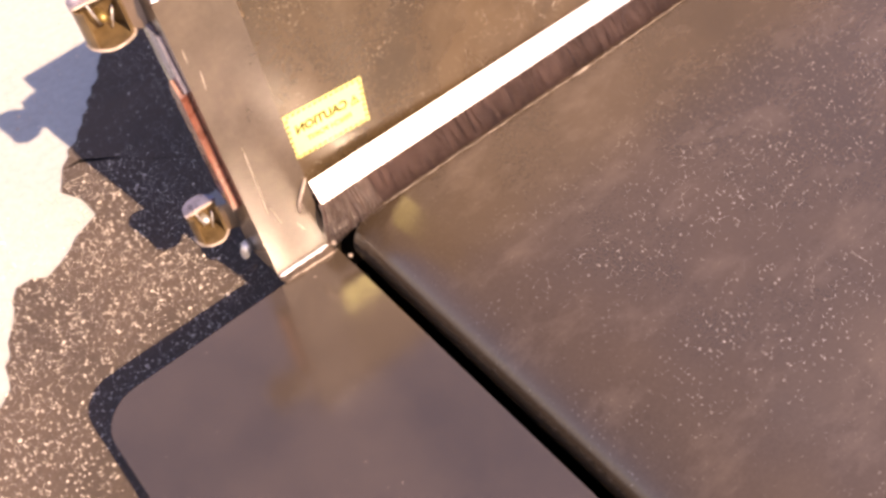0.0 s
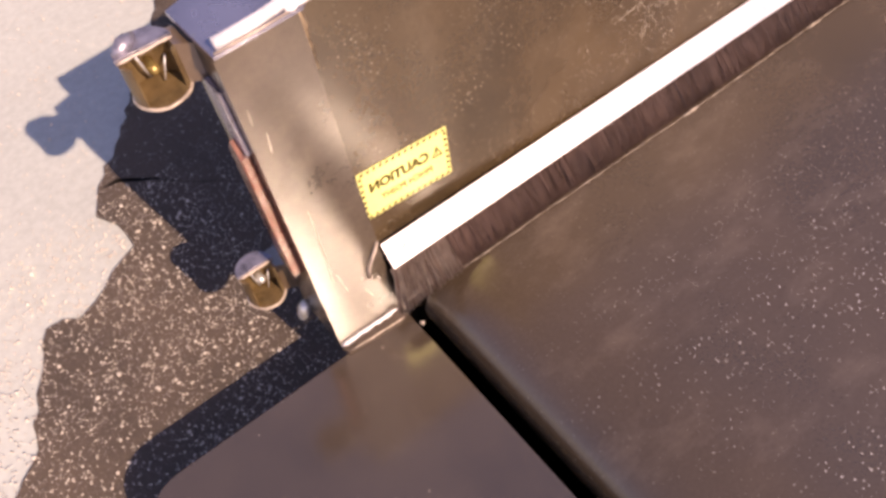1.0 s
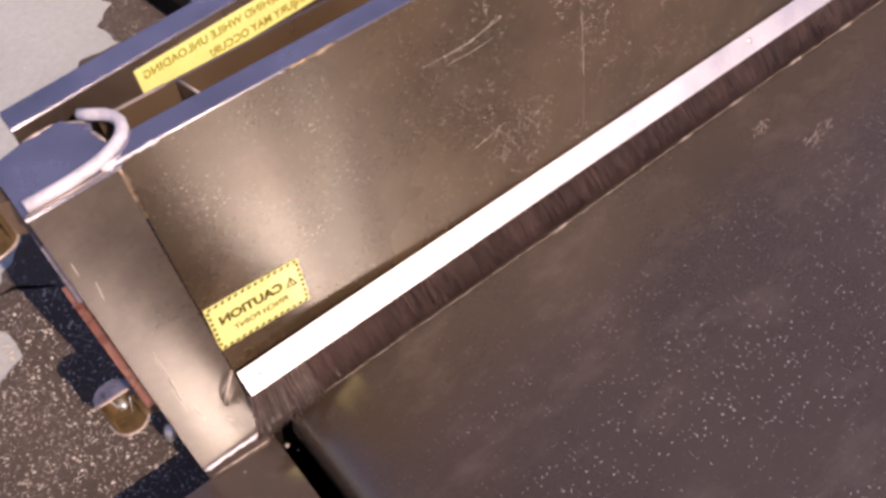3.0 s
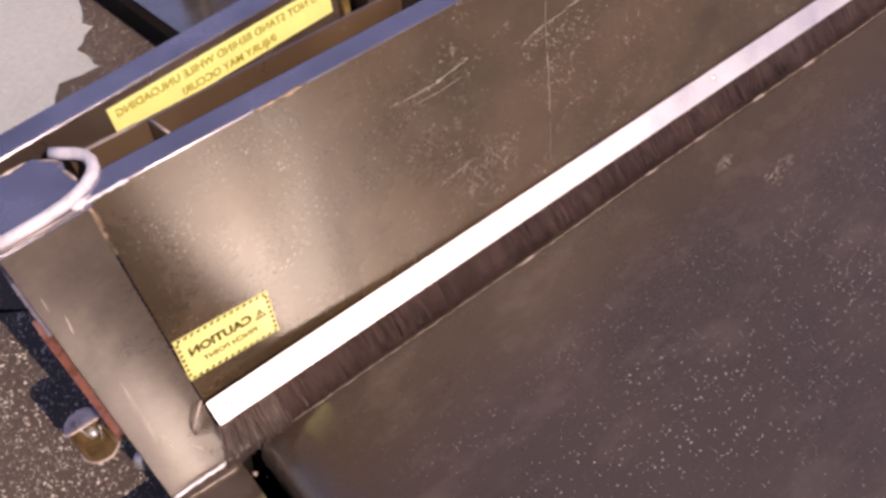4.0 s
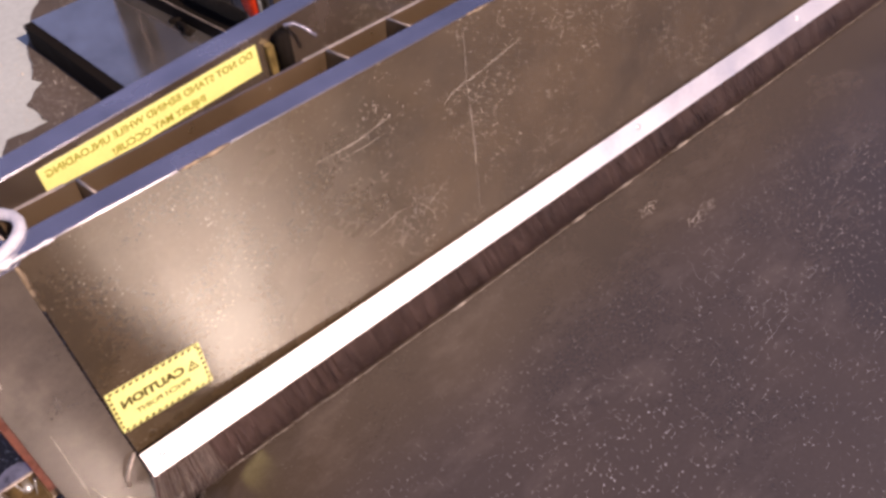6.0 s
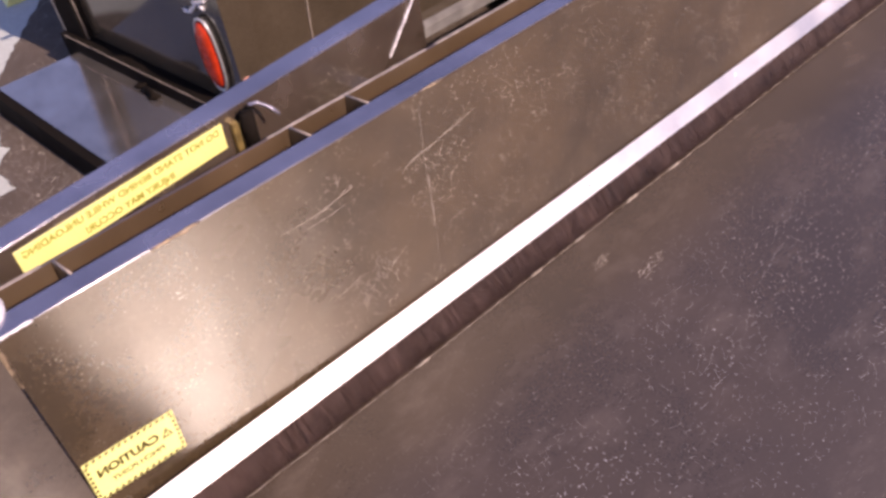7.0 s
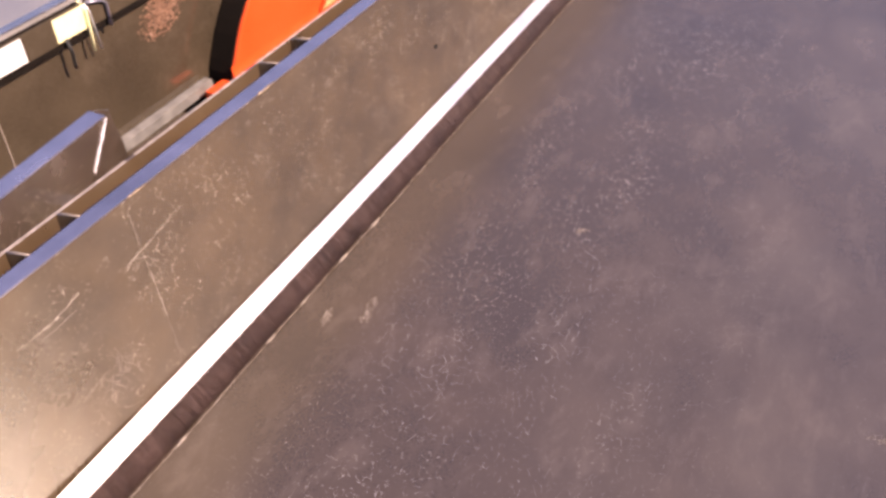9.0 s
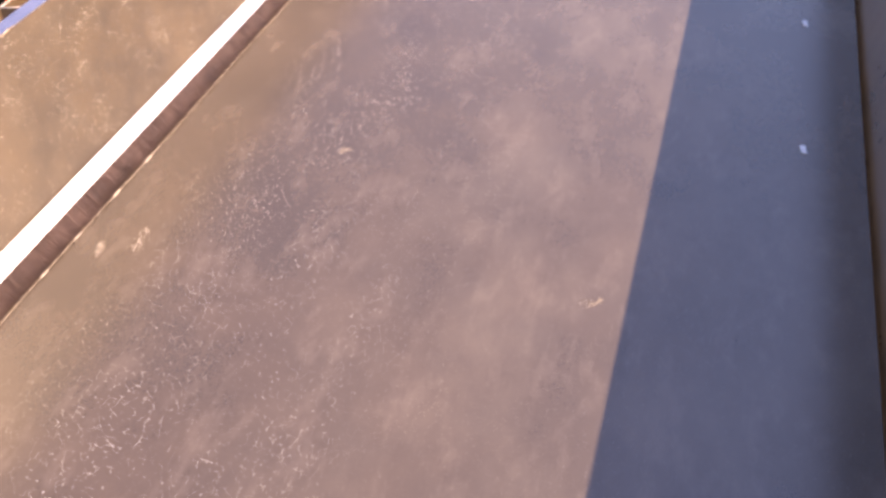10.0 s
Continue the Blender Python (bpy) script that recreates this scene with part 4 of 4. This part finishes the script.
def rear_x(y, z):
    """The x of the sloping rear face."""
    return 0.702 + 0.04 * (TOP - z) - 0.158 * (y - SIDE)


def rear_box(y0, y1, z0, z1, out0, out1, bm=None):
    """A block on the rear face, from out0 to out1 behind it."""
    bm = bm or bmesh.new()
    a = [bm.verts.new((rear_x(y, z) - out0, y, z)) for y, z in ((y0, z0), (y1, z0), (y1, z1), (y0, z1))]
    z_ = [bm.verts.new((rear_x(y, z) - out1, y, z)) for y, z in ((y0, z0), (y1, z0), (y1, z1), (y0, z1))]
    bm.faces.new(a)
    bm.faces.new(z_[::-1])
    for i in range(4):
        bm.faces.new((a[i], z_[i], z_[(i + 1) % 4], a[(i + 1) % 4]))
    return bm


LONG = 3.6
bm = bmesh.new()
a = [bm.verts.new(q) for q in ((rear_x(SIDE, -0.15), SIDE, -0.15), (rear_x(SIDE, TOP), SIDE, TOP - 0.006), (rear_x(1.47, TOP), 1.47, TOP - 0.006), (rear_x(1.47, -0.15), 1.47, -0.15))]
z = [bm.verts.new(q) for q in ((LONG, SIDE, -0.15), (LONG, SIDE, TOP - 0.006), (LONG, 1.47, TOP - 0.006), (LONG, 1.47, -0.15))]
bm.faces.new(a)
bm.faces.new(z[::-1])
for i in range(4):
    bm.faces.new((a[i], z[i], z[(i + 1) % 4], a[(i + 1) % 4]))
body = tr_part("body", bm, TRAILER, "glossy dark brown enamelled body", bevel=0.003)
bm = bmesh.new()
lo_, hi_ = [[bm.verts.new(q) for q in ((rear_x(SIDE - 0.0275, z_), SIDE - 0.0275, z_), (0.7845 - 0.038 * (TOP - z_), SIDE - 0.0275, z_), (0.7845 - 0.038 * (TOP - z_), SIDE - 0.0005, z_), (rear_x(SIDE, z_), SIDE - 0.0005, z_))] for z_ in (-0.15, TOP - 0.0062)]
bm.faces.new(lo_[::-1])
bm.faces.new(hi_)
for i in range(4):
    bm.faces.new((lo_[i], lo_[(i + 1) % 4], hi_[(i + 1) % 4], hi_[i]))
tr_part("rear_corner_post", bm, TRAILER, "plain enamelled corner post", bevel=0.002)
bm = bmesh.new()
prism(bm, [(rear_x(SIDE, TOP) - 0.003, SIDE - 0.026, TOP - 0.005), (0.796, SIDE - 0.026, TOP - 0.005), (0.804, SIDE - 0.011, TOP - 0.005), (LONG, SIDE - 0.011, TOP - 0.005), (LONG, 1.476, TOP - 0.005), (rear_x(1.476, TOP) - 0.003, 1.476, TOP - 0.005)], (0, 0, 0.012))
tr_part("top_deck", bm, DECKTOP, "flat grey painted top deck", bevel=0.004, segments=3)
bm = bmesh.new()
prism(bm, [(rear_x(SIDE, TOP) - 0.004, SIDE - 0.030, TOP + 0.0072), (0.796, SIDE - 0.030, TOP + 0.0072), (0.806, SIDE - 0.013, TOP + 0.0072), (LONG, SIDE - 0.013, TOP + 0.0072), (LONG, SIDE + 0.014, TOP + 0.0072), (rear_x(SIDE, TOP) + 0.08, SIDE + 0.014, TOP + 0.0072),
           (rear_x(SIDE + 0.04, TOP) + 0.036, SIDE + 0.03, TOP + 0.0072), (rear_x(1.478, TOP) + 0.034, 1.478, TOP + 0.0072), (rear_x(1.478, TOP) - 0.004, 1.478, TOP + 0.0072)], (0, 0, 0.003))
tr_part("deck_rim", bm, DECKRIM, "glossy deck rim reflecting the sky", bevel=0.001, segments=1)
for x, y, r_ in ((0.80, 1.02, 0.008), (0.81, 0.955, 0.006)):
    bm = bmesh.new()
    tube(bm, [(x, y, TOP + 0.0065), (x, y, TOP + 0.012), (x, y, TOP + 0.0145)], [r_, r_, r_ * 0.6], 8)
    tr_part("deck_bolt", bm, BLACK if r_ > 0.007 else ZINC, "small deck bolt")
bm = bmesh.new()
prism(bm, [(0.7850, SIDE - 0.028, 0.217), (0.7850, SIDE, 0.217), (0.7850, SIDE, 0.2815), (0.7850, SIDE - 0.028, 0.2815)], (LONG - 0.79, 0, 0))
rub = tr_part("rub_rail", bm, TRAILER, "projecting top rub rail", bevel=0.002)
# A black strip on top gives the shade of the gap beside the rim.
bm = box(0.800, LONG - 0.01, SIDE - 0.0235, SIDE - 0.0125, 0.2817, 0.2832)
tr_part("groove", bm, BLACK_AND_SHADE, "dark groove beside the deck rim", parent=rub)
bm = box(0.795, LONG - 0.01, SIDE - 0.022, SIDE - 0.0005, 0.199, 0.2165)
tr_part("rubber_lip", bm, BLACK_AND_SHADE, "black strip under the rail", parent=rub, bevel=0.002)
for x0, x1, mt, nm, lb in ((0.786, 0.909, TAPE_RED, "red_tape", "red reflective tape"), (0.909, 1.044, TAPE_WHITE, "white_tape", "white reflective tape"), (1.136, 1.240, PALE_YELLOW, "yellow_tape", "pale yellow reflective tape")):
    bm = box(x0, x1 - 0.0006, SIDE - 0.0292, SIDE - 0.0282, 0.220, 0.2765)
    tr_part(nm, bm, mt, lb, parent=rub)
for name_, mat_, r_, label_, path_ in (
        ("tie_end", PALE_YELLOW, 0.0036, "pale yellow hanging tie end", ((1.228, -0.020, 0.287), (1.232, -0.034, 0.262), (1.228, -0.036, 0.21), (1.225, -0.034, 0.163))),
        ("tie_end", ZINC, 0.0026, "thin grey hanging tie end", ((1.236, -0.020, 0.287), (1.240, -0.036, 0.26), (1.243, -0.036, 0.20), (1.247, -0.034, 0.158))),
        ("tie_end", BLACK, 0.0042, "black hanging tie end", ((1.158, -0.030, 0.222), (1.159, -0.036, 0.19), (1.157, -0.034, 0.160), (1.159, -0.033, 0.146))),
        ("grab_loop", STEELCAP, 0.0046, "dark bent steel loop over the rail", ((1.240, -0.016, 0.275), (1.249, -0.034, 0.277), (1.285, -0.036, 0.268), (1.296, -0.035, 0.256), (1.296, -0.033, 0.198)))):
    bm = bmesh.new()
    tube(bm, [(x, SIDE + y, z_) for x, y, z_ in path_], r_, 8)
    tr_part(name_, bm, mat_, label_, smooth=True)
# orange reflection painted on the side: an uneven thin coat
ov = random.Random(77)
bm = bmesh.new()
for i in range(620):
    u, v = ov.gauss(0, 0.5), ov.gauss(0, 0.5)
    if u * u + v * v > 1:
        continue
    x, z_, r_ = 1.495 + 0.095 * u + 0.03 * v, 0.135 + 0.06 * v, ov.uniform(0.0015, 0.0055)
    ring = [bm.verts.new((x + r_ * ov.uniform(0.6, 1.3) * math.cos(k * 1.047), SIDE - 0.0004 - 0.000003 * i, z_ + r_ * ov.uniform(0.5, 1.1) * math.sin(k * 1.047))) for k in range(6)]
    tip_ = bm.verts.new((x, SIDE - 0.0008 - 0.000003 * i, z_))
    for k in range(6):
        bm.faces.new((ring[k], ring[(k + 1) % 6], tip_))
tagged(tr_part("overspray", bm, ORANGE_REFLECTION), "speckled orange reflection painted on the trailer side", kind="stuff")
# raised side panel outline and marker
bm = prism(bmesh.new(), [(0.9295, SIDE, -0.026), (0.932, SIDE, -0.026), (0.9385, SIDE, 0.2165), (0.9365, SIDE, 0.2165)], (0, -0.003, 0))
tr_part("side_crease", bm, DUST, bevel=0.0015)
bm = box(0.780, 0.932, SIDE - 0.004, SIDE, -0.0295, -0.026)
tr_part("side_crease", bm, BARE, "pale worn seam", bevel=0.0015)
bm = bmesh.new()
tube(bm, [(0.7301, SIDE - 0.0285, -0.0078), (0.7301, SIDE - 0.034, -0.0078), (0.7301, SIDE - 0.038, -0.0078)], [0.011, 0.011, 0.007], 16)
tr_part("marker_lamp", bm, FADED_LENS, "small round faded pink marker lamp", smooth=True)
# tail lamp
bm = bmesh.new()
k = 26


def oval(cy, cz, ry, rz, out):
    pts = []
    for i in range(k):
        a_ = i * math.tau / k
        c_, s_ = math.cos(a_), math.sin(a_)
        y_ = cy + ry * math.copysign(abs(c_) ** 0.8, c_)
        z_ = cz + rz * math.copysign(abs(s_) ** 0.8, s_)
        pts.append((rear_x(y_, z_) - out, y_, z_))
    return pts


def oval_solid(bm, cy, cz, ry, rz, steps):
    loops = [[bm.verts.new(q) for q in oval(cy, cz, ry * s, rz * s, o)] for s, o in steps]
    for a_, z_ in zip(loops, loops[1:]):
        for i in range(k):
            bm.faces.new((a_[i], a_[(i + 1) % k], z_[(i + 1) % k], z_[i]))
    bm.faces.new(loops[-1])
    return bm


oval_solid(bm, 0.868, 0.045, 0.031, 0.094, ((1.0, 0.0), (1.0, 0.008), (0.93, 0.010), (0.86, 0.008)))
lamp = tr_part("tail_lamp", bm, BLACK, "oval red tail lamp in a dark gasket", smooth=False)
bm = oval_solid(bmesh.new(), 0.868, 0.045, 0.026, 0.083, ((1.0, 0.006), (0.97, 0.014), (0.8, 0.019), (0.4, 0.021)))
tr_part("lens", bm, RED, "red lens", parent=lamp, smooth=True)
bm = bmesh.new()
rim_ = oval(0.866, 0.045, 0.030, 0.090, 0.010)
tube(bm, rim_, 0.0034, 6, closed=True)
tr_part("bezel", bm, ZINC, "bright bezel", parent=lamp, smooth=True)
# corner details above the lamp
# Solid block; the shade of the gap is its black colour.
bm = rear_box(0.806, 0.890, 0.262, 0.2815, 0.0, 0.006)
tr_part("corner_gap", bm, BLACK_AND_SHADE, "dark gap under the deck corner", bevel=0.002)
bm = bmesh.new()
bead(bm, (rear_x(0.905, 0.228) - 0.006, 0.905, 0.228), (rear_x(0.826, 0.258) - 0.008, 0.826, 0.257), 0.0085, wr, 0.012)
bead(bm, (rear_x(0.90, 0.222) - 0.006, 0.900, 0.221), (rear_x(0.86, 0.235) - 0.006, 0.862, 0.236), 0.0060, wr, 0.009)
tr_part("weld_lump", bm, PALEWELD, "pale lumpy weld", smooth=True)
# Raised black piece, coloured as the shade inside a slot.
bm = bmesh.new()
prism(bm, [(rear_x(y_, z_) - 0.004, y_, z_) for y_, z_ in ((0.858, 0.231), (0.830, 0.240), (0.836, 0.202), (0.852, 0.211))], (0.008, 0, 0))
tr_part("drain_slot", bm, BLACK_AND_SHADE, "dark drain slot", bevel=0.001)
bm = bmesh.new()
bead(bm, (rear_x(0.916, 0.177) - 0.004, 0.916, 0.177), (rear_x(0.922, 0.174) - 0.004, 0.922, 0.173), 0.0055, wr, 0.004)
tr_part("weld_lump", bm, PALEWELD, "pale spot of weld", smooth=True)
bm = bmesh.new()
for a_, z_ in (((0.924, 0.140), (0.900, 0.139)), ((0.900, 0.139), (0.864, 0.170)), ((0.885, 0.166), (0.834, 0.184)), ((0.862, 0.170), (0.846, 0.160))):
    bead(bm, (rear_x(*a_) - 0.004, *a_), (rear_x(*z_) - 0.004, *z_), 0.0042, wr, 0.007)
tr_part("weld_lump", bm, PALEWELD, "pale lumpy weld", smooth=True)
# far rear post, lower bar, step
bm = rear_box(1.375, 1.462, -0.20, TOP - 0.012, 0.0, 0.022)
tr_part("rear_post", bm, BLACK_AND_SHADE, "black rear corner post", bevel=0.003)
bm = bmesh.new()
bead(bm, (rear_x(1.374, 0.28) - 0.016, 1.372, 0.27), (rear_x(1.374, -0.1) - 0.016, 1.372, -0.10), 0.0011, wr, 0.02)
tr_part("post_edge", bm, BARE, "pale worn edge of the post", smooth=True)
bm = bmesh.new()
tube(bm, [(0.607, 1.472, -0.198), (0.604, 1.472, -0.10), (0.601, 1.473, 0.05), (0.596, 1.474, 0.27)], [0.008, 0.009, 0.011, 0.012], 12)
tr_part("corner_rod", bm, BARE, "pale round rod at the rear corner", smooth=True)
bm = rear_box(0.84, 1.462, -0.186, -0.082, 0.0, 0.040)
tr_part("lower_bar", bm, BLACK_AND_SHADE, "black lower cross bar", bevel=0.004)
bm = rear_box(0.90, 1.44, -0.0823, -0.0812, 0.0388, 0.0406)
tr_part("worn_edge", bm, BARE, "bare worn edge")
# Ring and lumps added for the dark bracket shape under the bar.
bm = bmesh.new()
tube(bm, [(0.615, 1.081 + 0.026 * math.cos(i * math.tau / 12), -0.112 + 0.010 * math.sin(i * math.tau / 12)) for i in range(12)], 0.006, 7, closed=True)
for yy in (1.05, 1.12):
    bead(bm, (0.627, yy, -0.110), (0.605, yy + 0.02, -0.114), 0.008, wr, 0.01)
tr_part("tow_eye", bm, BLACK_AND_SHADE, "black bracket under the bar", smooth=True)
bm = bmesh.new()
prism(bm, [(0.424, 0.882, -0.128), (0.748, 0.882, -0.128), (0.680, 1.407, -0.128), (0.370, 1.407, -0.128)], (0, 0, 0.008))
tr_part("step_plate", bm, STEP, "smooth bare step plate reflecting the sky", bevel=0.002)
# The step's dark side, drawn wider so its black takes in the shade.
bm = bmesh.new()
prism(bm, [(0.404, 0.872, GROUND + 0.005 - RISE), (0.748, 0.872, GROUND + 0.005 - RISE), (0.680, 1.417, GROUND + 0.005 - RISE), (0.350, 1.417, GROUND + 0.005 - RISE)], (0, 0, -0.128 - GROUND - 0.005 + RISE))
tr_part("step_base", bm, BLACK_AND_SHADE, bevel=0.002)
bm = box(0.86, LONG, 0.88, 1.44, GROUND + 0.006 - RISE, -0.15)
tr_part("chassis", bm, BLACK)
# ribbed running board
bm = box(1.16, 1.598, SIDE - 0.029, SIDE - 0.0005, -0.141, -0.112)
board = tr_part("running_board", bm, TREAD, "ribbed bare aluminium running board", bevel=0.003)
for i in range(4):
    bm = box(1.163, 1.595, SIDE - 0.0275 + i * 0.007, SIDE - 0.0240 + i * 0.007, -0.1125, -0.1095)
    tr_part("rib", bm, TREAD, parent=board, bevel=0.001, segments=1)
# thin round line laid on the deck for its dark seam
bm = bmesh.new()
tube(bm, [(0.606, 1.191, 0.334), (0.726, 1.186, 0.334), (0.856, 1.196, 0.334), (0.956, 1.171, 0.334), (1.056, 1.121, 0.334), (1.156, 1.131, 0.334)], 0.006, 8)
tagged(part("hose", bm, BLACK, smooth=True), "thin black raised line for the seam on the trailer deck", "hose")

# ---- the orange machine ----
orange = thing("orange_machine", "bright orange machine body with shade painted on its rear side", "machine", (2.1, 0.80, GROUND))


def or_part(name, bm, mat, label="", parent=None, **kw):
    ob = part(name, bm, mat, None, label, **kw)
    ob.parent = parent or orange
    if not parent:
        ob.matrix_parent_inverse = Matrix.Translation(-orange.location)
    return ob


HOOD = [(-0.090, 1.6235), (-0.060, 1.630), (-0.030, 1.645), (0.0, 1.663), (0.035, 1.684), (0.070, 1.710), (0.105, 1.742), (0.140, 1.778), (0.24, 1.875), (0.40, 2.02), (0.56, 2.16)]


def swept(rows_, bm):
    """Skin over rows of points, all of one length, closed round and capped."""
    rows_ = [[bm.verts.new(q) for q in row] for row in rows_]
    k_ = len(rows_[0])
    for a_, z_ in zip(rows_, rows_[1:]):
        for i in range(k_):
            bm.faces.new((a_[i], a_[(i + 1) % k_], z_[(i + 1) % k_], z_[i]))
    bm.faces.new(rows_[0][::-1])
    bm.faces.new(rows_[-1])
    return bm


OUT = 0.766
bm = swept([[(x, OUT + 0.008, z_), (x + 0.002, OUT + 0.002, z_), (x + 0.010, OUT, z_), (2.9, OUT, z_), (2.9, 0.855, z_), (x + 0.016, 0.855, z_), (x + 0.016, OUT + 0.008, z_)] for z_, x in HOOD], bmesh.new())
or_part("hood", bm, ORANGE, "orange enamelled side of the hood")
# The hood's rear faces away from the sun; its shade is painted black.
bm = swept([[(x - 0.002, 0.8565, z_), (x - 0.002, OUT + 0.012, z_), (x + 0.001, OUT + 0.0085, z_), (x + 0.0145, OUT + 0.0085, z_), (x + 0.0145, 0.8565, z_)] for z_, x in HOOD], bmesh.new())
or_part("side_flap", bm, BLACK_AND_SHADE, "hood's rear face with its shade painted black")
# the rim sweeps out along the hood's foot
curl = [(OUT - 0.0005 - 0.013 * (1 - math.cos(radians(a_))), -0.032 - 0.038 * math.sin(radians(a_))) for a_ in range(0, 91, 15)]
bm = swept([[(x, y, z_) for y, z_ in curl + [(OUT - 0.0135, -0.090), (OUT - 0.0005, -0.090)]] for x in (1.6245, 2.2, 2.9)], bmesh.new())
or_part("rim", bm, ORANGE, "orange rim curling out along the foot", smooth=False)
bm = box(1.542, 1.622, 0.752, 0.806, -0.128, -0.080)
or_part("corner_block", bm, ORANGE, "orange corner block", bevel=0.007, segments=3)
bm = box(1.546, 1.618, 0.757, 0.802, GROUND + 0.0052, -0.128)
or_part("foot", bm, BLACK)
bm = box(1.64, 2.88, 0.772, 0.850, GROUND + 0.0052, -0.090)
or_part("foot", bm, BLACK)
bm = prism(bmesh.new(), [(2.085, OUT - 0.0005, -0.058), (2.70, OUT - 0.0005, -0.058), (2.70, OUT - 0.0005, 0.12), (2.330, OUT - 0.0005, 0.12)], (0, -0.004, 0))
grille = or_part("grille", bm, GRILLE, "yellow-green grille mesh", bevel=0.001)
for i in range(13):
    zz = -0.050 + i * 0.0128
    bm = box(2.085 + 1.38 * (zz + 0.058) + 0.016, 2.69, OUT - 0.0085, OUT - 0.0043, zz, zz + 0.0055)
    or_part("slat", bm, BLACK if i % 2 else GRILLE, parent=grille)
bm = bmesh.new()
tube(bm, [(2.078, OUT - 0.003, -0.060), (2.326, OUT - 0.003, 0.122)], 0.007, 8)
or_part("grille_frame", bm, ORANGE, parent=grille, smooth=True)

# a small yellow wedge lying beyond the trailer
bm = bmesh.new()
prism(bm, [(0.600, 1.985, GROUND + 0.0002), (0.662, 1.985, GROUND + 0.0002), (0.652, 1.985, GROUND + 0.044), (0.630, 1.985, GROUND + 0.048)], (0.01, 0.06, 0))
tagged(part("wedge", bm, YELLOW, bevel=0.003), "small bright yellow wedge lying on the concrete", "wedge")
